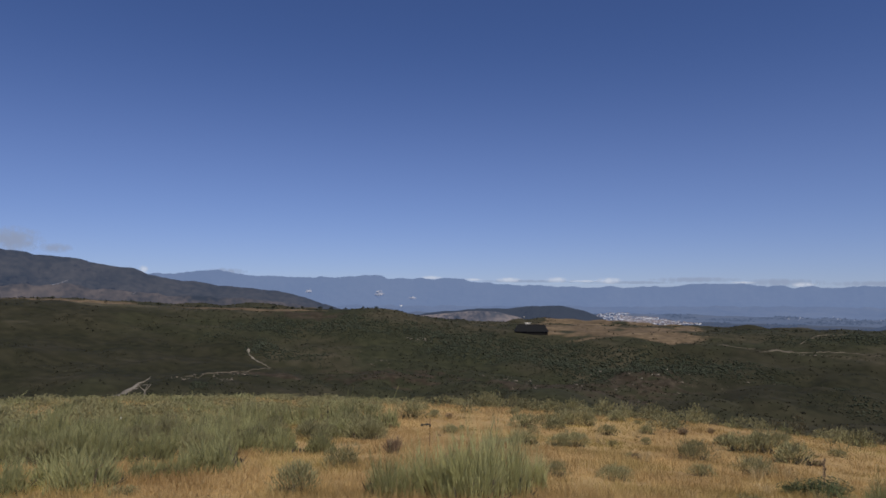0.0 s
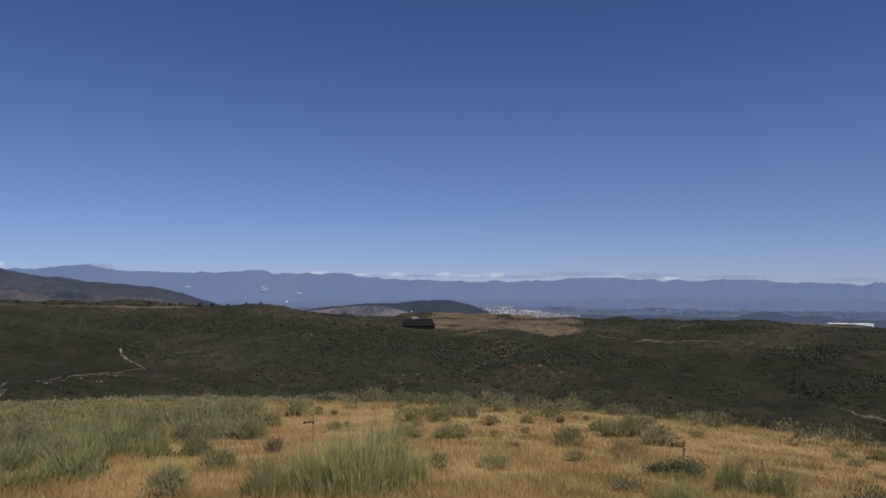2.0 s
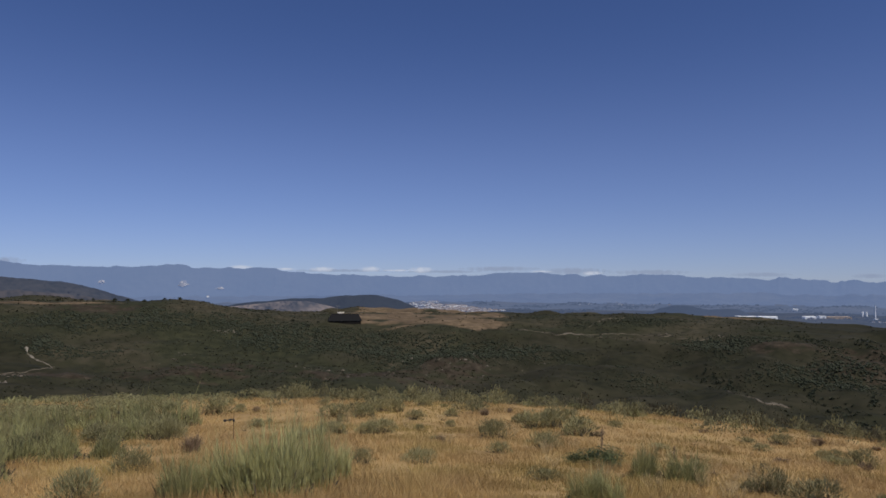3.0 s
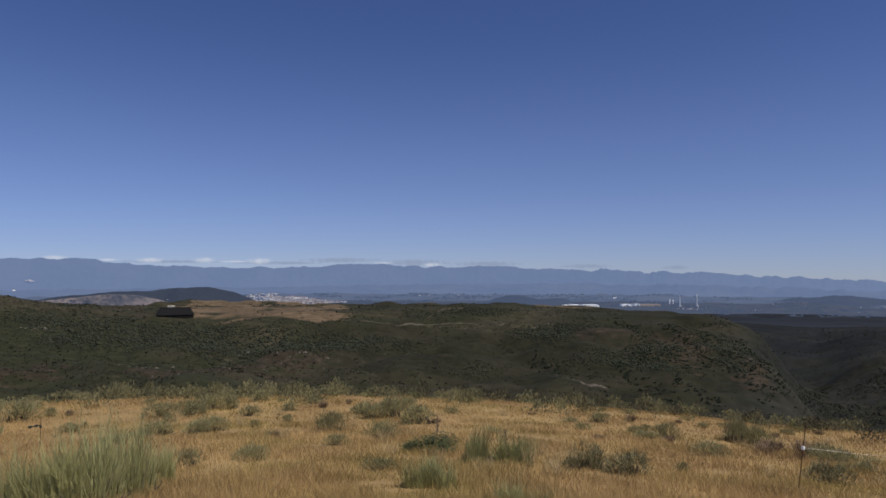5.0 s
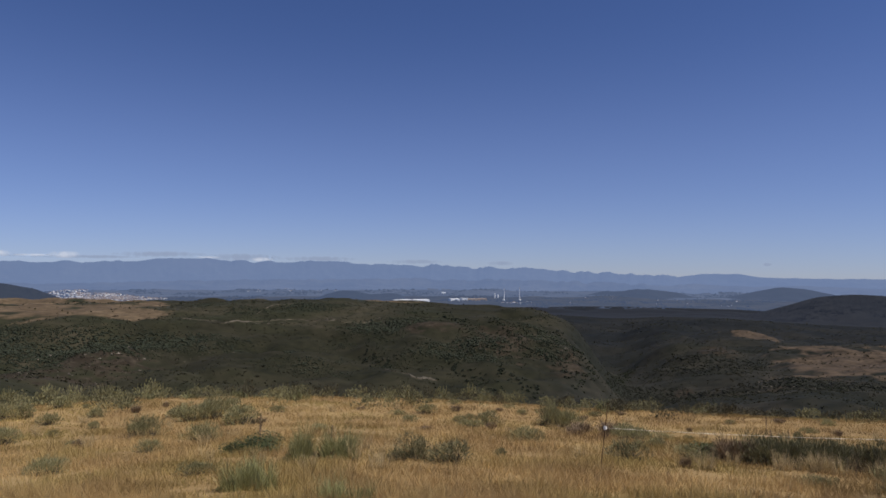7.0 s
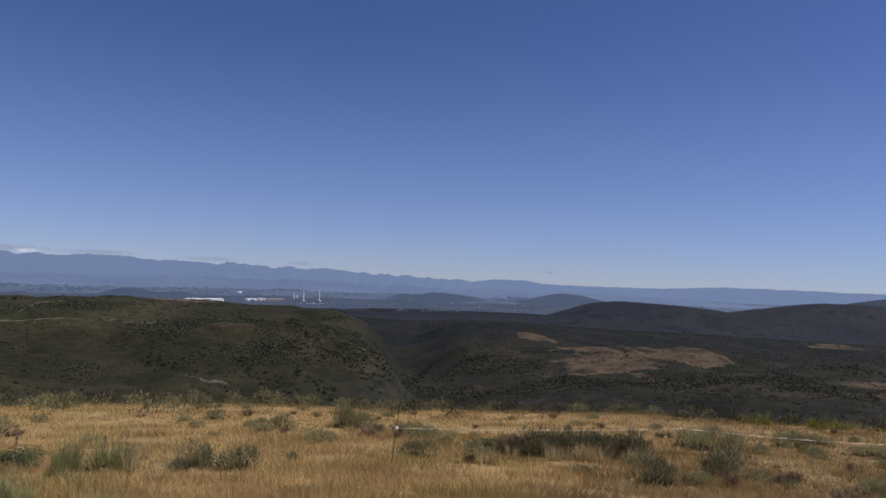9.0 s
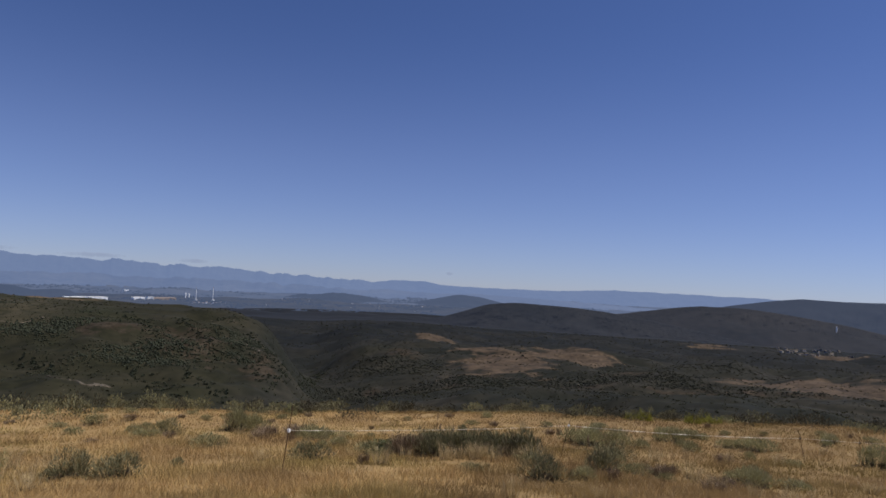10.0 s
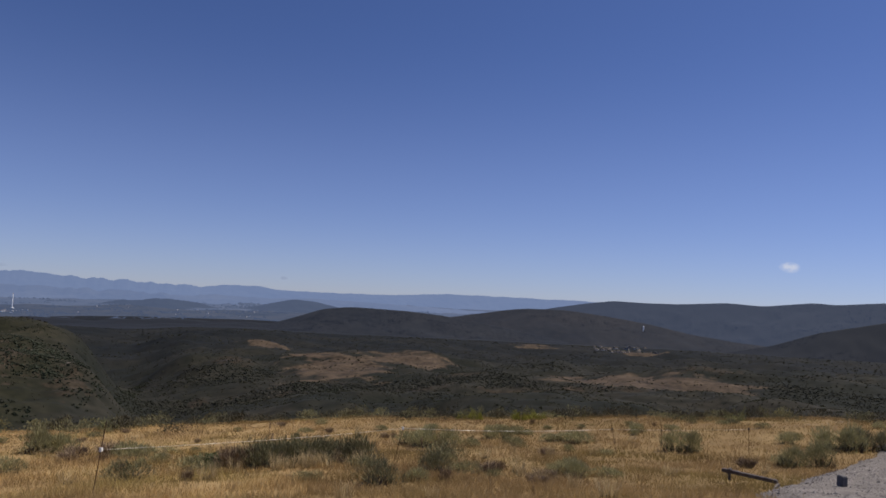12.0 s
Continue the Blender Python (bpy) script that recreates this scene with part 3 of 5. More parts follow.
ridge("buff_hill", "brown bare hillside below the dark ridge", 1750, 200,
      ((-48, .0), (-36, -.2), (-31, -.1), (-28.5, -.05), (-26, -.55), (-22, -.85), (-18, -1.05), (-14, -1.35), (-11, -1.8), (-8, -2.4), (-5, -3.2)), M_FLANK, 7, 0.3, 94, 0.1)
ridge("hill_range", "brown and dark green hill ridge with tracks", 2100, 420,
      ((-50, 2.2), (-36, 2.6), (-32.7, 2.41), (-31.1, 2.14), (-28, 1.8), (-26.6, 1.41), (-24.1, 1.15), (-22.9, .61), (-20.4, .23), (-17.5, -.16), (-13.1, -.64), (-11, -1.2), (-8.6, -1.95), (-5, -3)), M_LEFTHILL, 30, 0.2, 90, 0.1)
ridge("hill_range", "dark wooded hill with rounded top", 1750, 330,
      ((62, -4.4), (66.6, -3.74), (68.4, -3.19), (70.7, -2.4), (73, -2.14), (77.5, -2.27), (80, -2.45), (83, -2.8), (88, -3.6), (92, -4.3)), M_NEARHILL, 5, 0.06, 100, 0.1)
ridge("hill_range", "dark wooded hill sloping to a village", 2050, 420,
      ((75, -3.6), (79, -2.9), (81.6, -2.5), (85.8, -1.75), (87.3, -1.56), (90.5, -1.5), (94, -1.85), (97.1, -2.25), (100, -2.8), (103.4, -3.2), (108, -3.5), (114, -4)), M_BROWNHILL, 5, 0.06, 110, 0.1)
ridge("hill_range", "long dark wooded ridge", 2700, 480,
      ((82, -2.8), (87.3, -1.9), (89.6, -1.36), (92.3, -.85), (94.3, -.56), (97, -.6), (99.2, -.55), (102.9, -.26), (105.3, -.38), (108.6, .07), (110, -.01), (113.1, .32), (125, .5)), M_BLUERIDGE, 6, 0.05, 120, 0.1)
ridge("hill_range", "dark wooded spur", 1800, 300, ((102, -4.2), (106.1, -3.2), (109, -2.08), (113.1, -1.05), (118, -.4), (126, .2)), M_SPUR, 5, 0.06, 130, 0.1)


# ---- scrub on the far slopes ----
def blob():
    """A rough eight-sided lump, to be jittered."""
    v = np.array([(1, 0, 0), (0, 1, 0), (-1, 0, 0), (0, -1, 0), (0, 0, 1), (0, 0, -1)], float)
    f = np.array([(0, 1, 4), (1, 2, 4), (2, 3, 4), (3, 0, 4), (1, 0, 5), (2, 1, 5), (3, 2, 5), (0, 3, 5)])
    return v, f


def forest(label, seed, n, size, thick=0.0, own=None, thin=0.0):
    """Rough crowns of far trees all over a hill's face, joined."""
    height, d, half, a0, a1, mat = FACES[seed]
    rng = np.random.default_rng(seed + 500)
    a, r = rng.uniform(a0, a1, n), d - half * rng.uniform(0, 0.97, n)
    x, y = r * np.sin(np.radians(a)), r * np.cos(np.radians(a))
    keep = fbm(x / 110, y / 110, 4, seed + 501) > thick + thin * ((d - r) / half - 0.3)
    a, r, x, y = a[keep], r[keep], x[keep], y[keep]
    k = len(x)
    v = np.array([(1, 0, 0), (0, 1, 0), (-1, 0, 0), (0, -1, 0), (0, 0, 0.26)], float)
    f = np.array([(0, 1, 4), (1, 2, 4), (2, 3, 4), (3, 0, 4)])
    P = v[None] * (1 + rng.uniform(-.35, .35, (k, len(v), 1))) * (size * rng.uniform(0.4, 1.4, k))[:, None, None]
    P = P + np.stack([x, y, height(x, y, a, r) - size * 0.1], 1)[:, None]
    F = f[None] + (np.arange(k) * len(v))[:, None, None]
    tagged(new("far_woods", mesh_of("far_woods", P.reshape(-1, 3), F.reshape(-1, 3), own or mat)), label, "woods", kind="stuff")


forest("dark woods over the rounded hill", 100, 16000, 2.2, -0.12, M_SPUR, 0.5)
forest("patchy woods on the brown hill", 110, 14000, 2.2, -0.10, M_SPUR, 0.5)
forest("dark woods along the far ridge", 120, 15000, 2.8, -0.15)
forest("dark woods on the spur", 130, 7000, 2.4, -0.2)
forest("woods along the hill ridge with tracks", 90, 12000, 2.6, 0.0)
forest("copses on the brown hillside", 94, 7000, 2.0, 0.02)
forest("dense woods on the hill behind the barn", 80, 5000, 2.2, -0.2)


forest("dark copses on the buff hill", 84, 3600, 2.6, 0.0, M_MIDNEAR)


def plain_copses():
    """Dark copses and hedges strewn over the plain."""
    rng = np.random.default_rng(640)
    n = 22000
    a, r = rng.uniform(-4, 80, n), np.exp(rng.uniform(np.log(2160), np.log(3500), n))
    x, y = r * np.sin(np.radians(a)), r * np.cos(np.radians(a))
    keep = fbm(x / 130, y / 130, 4, 641) > 0.10
    x, y, r = x[keep], y[keep], r[keep]
    v = np.array([(1, 0, 0), (0, 1, 0), (-1, 0, 0), (0, -1, 0), (0, 0, 0.6)], float)
    f = np.array([(0, 1, 4), (1, 2, 4), (2, 3, 4), (3, 0, 4)])
    for low, high, mat in ((0, 2800, M_MIDHILL), (2800, 9999, M_FARWOOD)):
        k = (r >= low) & (r < high)
        m = int(k.sum())
        P = v[None] * (1 + rng.uniform(-.4, .4, (m, 5, 1))) * rng.uniform(3, 8, m)[:, None, None]
        P = P + np.stack([x[k], y[k], plain_height(x[k], y[k]) - 0.3], 1)[:, None]
        F = f[None] + (np.arange(m) * 5)[:, None, None]
        tagged(new("far_copses", mesh_of("far_copses", P.reshape(-1, 3), F.reshape(-1, 3), mat)), "dark copses and hedges strewn over the plain", "woods", kind="stuff")


plain_copses()


def scatter_leaves(name, label, category, mat, x, y, size, rng, leaves=9, squash=0.7):
    """Many small bushes on the land, each a fuzzy dome of leaf sprays, joined."""
    n = len(x)
    d = rng.normal(0, 1, (n, leaves, 3))
    d /= np.linalg.norm(d, axis=2)[..., None]
    d[..., 2] = np.abs(d[..., 2])
    s = size[:, None, None]
    c = d * rng.uniform(0.35, 0.85, (n, leaves, 1)) * s * np.array((1, 1, squash)) * (1 + rng.uniform(-.3, .3, (n, 1, 3)))
    c = c + np.stack([x, y, land(x, y)], 1)[:, None]
    u = rng.normal(0, 1, (n, leaves, 3))
    u[..., 2] = np.abs(u[..., 2]) * 0.8
    u *= s * 0.55 / np.linalg.norm(u, axis=2)[..., None]
    w = np.cross(u, rng.normal(0, 1, (n, leaves, 3)))
    w *= s * 0.42 / (np.linalg.norm(w, axis=2)[..., None] + 1e-9)
    V = np.stack([c - w - u * .4, c + w - u * .4, c + u], 2).reshape(-1, 3)
    F = np.arange(len(V)).reshape(-1, 3)
    return tagged(new(name, mesh_of(name, V, F, mat)), label, category, kind="stuff")


def scatter_clumps(name, label, category, mat, x, y, size, rng, squash=0.75, lift=0.3, smooth=False):
    """Many uneven clumps on the land, joined."""
    v, f = blob()
    n, k = len(x), len(v)
    jit = 1 + rng.uniform(-0.45, 0.45, (n, k, 1))
    P = v[None] * jit * size[:, None, None] * np.stack([rng.uniform(.8, 1.25, n), rng.uniform(.8, 1.25, n), squash * rng.uniform(.8, 1.3, n)], 1)[:, None]
    P = P + np.stack([x, y, land(x, y) + size * lift], 1)[:, None]
    F = f[None] + (np.arange(n) * k)[:, None, None]
    return tagged(new(name, mesh_of(name, P.reshape(-1, 3), F.reshape(-1, 3), mat, smooth)), label, category, kind="stuff")


# groves of low trees: bearing, distance, half width, half depth
GROVES = ((0, 385, 40, 34), (4, 375, 40, 30), (10, 365, 45, 28), (16, 352, 45, 26), (20, 345, 40, 22), (25, 428, 34, 20), (31, 435, 36, 18), (38, 380, 30, 30), (-7, 390, 35, 25), (45, 330, 30, 40), (50, 360, 22, 40), (58, 420, 30, 60), (-13.6, 392, 20, 34), (-14.6, 350, 12, 22),
          (60, 430, 30, 50), (62, 540, 60, 60), (66, 395, 40, 30), (73, 425, 40, 26), (82, 440, 60, 40), (86, 560, 40, 30), (92, 410, 60, 22), (101, 415, 60, 24), (109, 460, 60, 40), (88, 700, 80, 50), (75, 1000, 200, 90), (95, 950, 200, 70))


# dark lines of bushes along the gullies: bearings and distances of their ends
HEDGES = (((41.0, 330), (44.0, 295)), ((44.0, 295), (47.2, 265)), ((47.0, 300), (50.5, 262)), ((53.5, 300), (56.0, 420)), ((56.0, 420), (57.5, 640)), ((62.5, 400), (66.0, 372)), ((68.0, 410), (75.0, 395)), ((35.5, 330), (38.0, 300)), ((49.0, 380), (53.0, 300)), ((51.0, 420), (54.5, 330)), ((46.0, 400), (49.5, 330)), ((42.0, 420), (45.0, 360)))


def heath():
    rng = np.random.default_rng(5)
    n = 86000
    az = rng.uniform(-40, 120, n)
    r = np.exp(rng.uniform(np.log(205), np.log(1390), n))
    x, y = r * np.sin(np.radians(az)), r * np.cos(np.radians(az))
    open_ground = cover_at(x, y)[1]
    thick = fbm(x / 45, y / 45, 4, 50) * 0.5 + fbm(x / 9, y / 9, 2, 51) * 0.35
    low = strongest(x, y, OLIVE) + 2 * strongest(x, y, MEADOW)
    keep = (thick > -0.16 + 0.42 * np.clip(low - 0.2, 0, 1.6) + 1.2 * np.clip(open_ground - 0.3, 0, 1)) | (rng.uniform(0, 1, n) < 0.07) | ((open_ground > 0.35) & (az > 50) & (fbm(x / 13, y / 13, 3, 53) > 0.14))
    x, y, r = x[keep], y[keep], r[keep]
    size = (0.32 + 0.5 * rng.uniform(0, 1, len(x)) ** 2.5) * (0.7 + r / 700) * (1 + 0.5 * fbm(x / 60, y / 60, 2, 52))
    scatter_leaves("heath_scrub", "dense dark green heath and low scrub over the slopes", "scrub", M_HEATH, x, y, size * 1.18, rng, 4, 0.5)
    az, r = np.concatenate([rng.uniform(-20, 56, 88000), rng.uniform(50, 118, 60000)]), np.exp(np.concatenate([rng.uniform(np.log(240), np.log(490), 88000), rng.uniform(np.log(300), np.log(800), 60000)]))
    x, y = r * np.sin(np.radians(az)), r * np.cos(np.radians(az))
    grove = 0 * x
    for g in GROVES:
        grove = np.maximum(grove, patch(x, y, *g))
    dense = grove + 1.0 * fbm(x / 30, y / 30, 4, 60)
    keep = (dense + rng.normal(0, 0.12, len(x)) > 0.46) & (cover_at(x, y)[1] + rng.normal(0, 0.1, len(x)) < 0.4)
    x, y, dense = x[keep], y[keep], dense[keep]
    size = 1.14 * (0.28 + 0.60 * rng.uniform(0, 1, len(x)) ** 1.6) * (0.8 + np.hypot(x, y) / 1500) * np.clip(0.5 + 0.9 * (dense - 0.4), 0.42, 1)
    beyond = np.degrees(np.arctan2(x, y)) > 55
    for k, mat, label in ((~beyond, M_OAK, "dense groves of small evergreen oaks on the slopes"), (beyond, M_HOLM, "dark holm oak woods beyond the ravine")):
        scatter_clumps("small_oaks", label, "trees", mat, x[k], y[k], size[k], rng, 0.62, 0.22, True)
        k = k & (rng.uniform(0, 1, len(x)) < 0.6)
        scatter_leaves("oak_sprays", "leafy outer sprays of the small oaks", "trees", mat, x[k], y[k], size[k] * 1.15, rng, 5, 0.9)
    # hedges of dark bushes down the gullies
    X, Y = [], []
    for (a0, d0), (a1, d1) in HEDGES:
        k = int(22 + abs(d1 - d0) * 0.9)
        q = rng.uniform(0, 1, k)
        a, d = np.radians(a0 + (a1 - a0) * q + rng.normal(0, 0.3, k)), d0 + (d1 - d0) * q + rng.normal(0, 5, k)
        X.append(d * np.sin(a)), Y.append(d * np.cos(a))
    x, y = np.concatenate(X), np.concatenate(Y)
    scatter_leaves("gully_hedges", "dark bushes lining the gullies of the slope", "scrub", M_OAK, x, y, rng.uniform(0.5, 1.0, len(x)), rng, 14, 1.0)


heath()


# ---- the hilltop's grass ----
def grass():
    rng = np.random.default_rng(11)
    n = 750000
    az = np.radians(rng.uniform(-38, 118, n))
    r = 8.0 + 42 * rng.uniform(0, 1, n) ** 1.6
    az[:110000], r[:110000] = rng.uniform(-np.pi, np.pi, 110000), 0.4 + 11 * np.sqrt(rng.uniform(0, 1, 110000))
    cx, cy = r * np.sin(az), r * np.cos(az)
    keep = (fbm(cx / 0.9, cy / 0.9, 3, 70) + rng.normal(0, 0.16, n) > -0.30) & ~on_gravel(cx, cy)
    cx, cy, r = cx[keep], cy[keep], r[keep]
    n = len(cx)
    h = (0.125 + 0.14 * fbm(cx / 1.5, cy / 1.5, 3, 71)) * rng.uniform(0.5, 1.5, n) * np.where(rng.uniform(0, 1, n) < 0.03, 1.9, 1)
    w = (0.0032 + 0.00026 * r) * rng.uniform(0.7, 1.3, n)
    turn, lean, way = rng.uniform(0, 2 * np.pi, n), rng.uniform(0.08, 0.85, n) * h, rng.uniform(0, 2 * np.pi, n)
    z = land(cx, cy) - 0.01
    side = np.stack([np.cos(turn) * w, np.sin(turn) * w, 0 * w], 1)
    base = np.stack([cx, cy, z], 1)
    tip = base + np.stack([np.cos(way) * lean, np.sin(way) * lean, h], 1)
    V = np.stack([base - side, base + side, tip], 1).reshape(-1, 3)
    brown = np.degrees(np.arctan2(cx, cy)) + 14 * fbm(cx / 5, cy / 5, 3, 73) + 70 * np.clip(fbm(cx / 2.2, cy / 2.2, 3, 74) + 0.012 * (r - 26), 0, 1) > 74
    for k, mat, label in ((~brown, M_GRASS, "knee-high dry golden grass covering the hilltop"), (brown, M_DIMGRASS, "darker dry grass on the shoulder of the hilltop")):
        T = V.reshape(-1, 3, 3)[k].reshape(-1, 3)
        tagged(new("dry_grass", mesh_of("dry_grass", T, np.arange(len(T)).reshape(-1, 3), mat)), label, "grass", kind="stuff")


def gravel_depth(x, y):
    """How far, in metres, a place lies inside the gravel yard's edge."""
    u = ((x - 14.7) * 12.5 - (y + 4.1) * 7.5) / 14.58
    v = (-(x - 14.7) * 7.5 - (y + 4.1) * 12.5) / 14.58
    wob = 0.35 * fbm(x / 1.6, y / 1.6, 3, 80)
    return np.minimum(v + 0.45 + wob - 0.25 * np.clip(1.2 - u, 0, 9) ** 2, 9 - v)


def on_gravel(x, y):
    return gravel_depth(x, y) > 0.1



grass()


# ---- shrubs ----
def whips(rng, n, high, spread, base, width, droop=0.15, twigs=1, segs=3):
    """Upright thin stems that fan out from a base: places and triangles."""
    V, F = [], []
    for _ in range(n):
        a, t = rng.uniform(0, 2 * np.pi), abs(rng.normal(0, 0.5))
        t = min(t, 1.25)
        tilt = t * spread
        d = np.array([np.cos(a) * np.sin(tilt), np.sin(a) * np.sin(tilt), np.cos(tilt)])
        rb = base * np.sqrt(rng.uniform(0, 1))
        ab = a + rng.normal(0, 0.8)
        p = np.array([np.cos(ab) * rb, np.sin(ab) * rb, 0.0])
        L = high * rng.uniform(0.62, 1.05) * (1 - 0.16 * t)
        side = np.cross(d, rng.normal(0, 1, 3))
        side /= np.linalg.norm(side) + 1e-9
        bend = np.array([np.cos(a), np.sin(a), 0]) * droop
        starts = [(p, d, L, width)]
        for _ in range(twigs):
            s = rng.uniform(0.3, 0.8)
            q = p + d * L * s
            dd = d + rng.normal(0, 0.28, 3)
            starts.append((q, dd / np.linalg.norm(dd), L * (1 - s) * rng.uniform(.6, 1.1), width * .8))
        for q, dd, LL, ww in starts:
            k0 = len(V)
            for j in range(segs):
                s = j / segs
                c = q + dd * LL * s + bend * LL * s * s
                V += [c - side * ww * (1 - .5 * s), c + side * ww * (1 - .5 * s)]
            V.append(q + dd * LL + bend * LL)
            for j in range(segs - 1):
                b = k0 + 2 * j
                F += [(b, b + 1, b + 3), (b, b + 3, b + 2)]
            b = k0 + 2 * (segs - 1)
            F.append((b, b + 1, b + 2))
    return np.array(V), np.array(F)


def leafy(rng, n, rx, rz, leaf, shell=0.45):
    """Small leaves through an uneven mound."""
    V, F = [], []
    lobes = [(rng.uniform(-.5, .5) * rx, rng.uniform(-.5, .5) * rx, rng.uniform(.55, 1.0)) for _ in range(5)]
    for _ in range(n):
        lx, ly, ls = lobes[rng.integers(5)]
        d = rng.normal(0, 1, 3)
        d /= np.linalg.norm(d)
        s = (1 - shell * rng.uniform(0, 1) ** 2) * ls
        p = np.array([lx + d[0] * rx * .6 * s, ly + d[1] * rx * .6 * s, rz * (0.42 + 0.55 * d[2] * s) * (0.6 + .4 * ls)])
        if p[2] < 0.02:
            continue
        u = rng.normal(0, 1, 3) + np.array([0, 0, .6])
        u /= np.linalg.norm(u)
        w = np.cross(u, rng.normal(0, 1, 3))
        w /= np.linalg.norm(w) + 1e-9
        k, g = len(V), leaf * rng.uniform(.6, 1.4)
        V += [p, p + u * g + w * g * .4, p + u * g * 2, p + u * g - w * g * .4]
        F += [(k, k + 1, k + 2), (k, k + 2, k + 3)]
    return np.array(V), np.array(F)


def tufts(rng, n, high, wide, flare, width, lumps=4, soft=0.17, fuzz=0.13, lift=0.0, shoots=1):
    """Thin upright stems rooted over a disc, under a lumpy rounded outline: places and triangles."""
    a, rho = rng.uniform(0, 2 * np.pi, n), np.sqrt(rng.uniform(0, 1, n))
    la, lr, lh = rng.uniform(0, 2 * np.pi, lumps), rng.uniform(0.2, 0.7, lumps), rng.uniform(0.75, 1.1, lumps)
    px, py = np.cos(a) * rho, np.sin(a) * rho
    near = np.max(lh[None] * np.exp(-((px[:, None] - np.cos(la) * lr) ** 2 + (py[:, None] - np.sin(la) * lr) ** 2) / soft), 1)
    L = high * (0.12 + 0.92 * near ** 1.3) * (1 - 0.35 * rho ** 3) * rng.uniform(0.55, 1.05, n)
    tx, ty = px * flare + rng.normal(0, fuzz, n), py * flare + rng.normal(0, fuzz, n)
    d = np.stack([tx, ty, np.ones(n)], 1)
    d /= np.linalg.norm(d, axis=1)[:, None]
    root = np.stack([px * wide * (1 - 0.55 * flare), py * wide * (1 - 0.55 * flare), 0 * px], 1)
    side = np.cross(d, rng.normal(0, 1, (n, 3)))
    side *= width * rng.uniform(0.7, 1.3, n)[:, None] / np.linalg.norm(side, axis=1)[:, None]
    bend = rng.normal(0, 0.07, (n, 3)) * [1, 1, 0]
    mid, tip = root + d * (L * max(0.55, lift + 0.2))[:, None], root + (d + bend) * L[:, None]
    foot = root + d * (L * lift)[:, None]
    V = [np.stack([foot - side * .7, foot + side * .7, mid + side, mid - side, tip], 1).reshape(-1, 3)]
    b = np.arange(n)[:, None] * 5
    F = [b + np.array([[0, 1, 2]]), b + np.array([[0, 2, 3]]), b + np.array([[3, 2, 4]])]
    # side shoots
    base = n * 5
    for _ in range(shoots):
        s = rng.uniform(0.30 + lift * 0.6, 0.95, n)[:, None]
        q = root + d * L[:, None] * s
        dd = d + rng.normal(0, 0.24, (n, 3))
        V.append(np.stack([q - side * .8, q + side * .8, q + dd * (L * rng.uniform(0.18, 0.42, n))[:, None]], 1).reshape(-1, 3))
        F.append(base + np.arange(n)[:, None] * 3 + np.array([[0, 1, 2]]))
        base += n * 3
    return np.concatenate(V), np.concatenate(F)


def dome(rng, n, wide, high, sprig, width, lobes=7):
    """A rounded bush: short leafy sprigs over several lobes, thin and ragged at the rim."""
    la, lr = rng.uniform(0, 2 * np.pi, lobes), 0.30 * wide * np.sqrt(rng.uniform(0, 1, lobes))
    size, top = rng.uniform(0.38, 0.70, lobes), rng.uniform(0.35, 0.62, lobes)
    k = rng.integers(lobes, size=n)
    d = rng.normal(0, 1, (n, 3))
    d /= np.linalg.norm(d, axis=1)[:, None]
    d[:, 2] = np.where(d[:, 2] < -0.34, -d[:, 2], d[:, 2])
    s = (1 - 0.35 * rng.uniform(0, 1, n) ** 2)[:, None]
    c = np.stack([np.cos(la[k]) * lr[k], np.sin(la[k]) * lr[k], top[k] * high * 0.36], 1)
    p = c + d * s * np.stack([size[k] * wide * 0.62, size[k] * wide * 0.62, top[k] * high * 1.05], 1)
    u = d * 0.6 + np.array((0, 0, 0.9)) + rng.normal(0, 0.33, (n, 3))
    u *= (sprig * rng.uniform(0.5, 1.5, n) / np.linalg.norm(u, axis=1))[:, None]
    w = np.cross(u, rng.normal(0, 1, (n, 3)))
    w *= width / (np.linalg.norm(w, axis=1)[:, None] + 1e-9)
    m = p + u * 0.5
    V = np.stack([p, m + w, p + u, m - w], 1).reshape(-1, 3)
    b = np.arange(n)[:, None] * 4
    return V, np.concatenate([b + np.array([[0, 1, 2]]), b + np.array([[0, 2, 3]])])


def shrub(name, label, seed, style, mat):
    """One shrub about a metre wide, on its own origin: woody base and foliage."""
    rng = np.random.default_rng(seed)
    ob = thing(name, label, "shrub")
    if style == "broom":
        v, f = tufts(rng, 780, 1.0, 0.55, 0.26, 0.0062, 8, 0.15, 0.10, 0.22, 2)
    elif style == "plume":
        v, f = tufts(rng, 1000, 1.0, 0.60, 0.36, 0.0054, 10, 0.14, 0.15, 0.12, 3)
    elif style == "clump":
        v, f = dome(rng, 1350, 1.0, 0.92, 0.15, 0.0074, 10)
    elif style == "broom_far":
        v, f = tufts(rng, 360, 1.0, 0.55, 0.26, 0.0095, 7, 0.16, 0.10, 0.22)
    elif style == "clump_far":
        v, f = dome(rng, 750, 1.0, 0.92, 0.18, 0.0120, 9)
    elif style == "straw":
        v, f = whips(rng, 60, 1.0, 0.5, 0.35, 0.007, 0.25, 1)
    elif style == "dead":
        v, f = whips(rng, 200, 0.75, 0.75, 0.2, 0.0065, 0.15, 2)
    else:
        v, f = leafy(rng, 2600, 0.55, 1.15, 0.036)
    tagged(put(new("foliage", mesh_of("foliage", v, f, mat)), ob), kind="stuff")
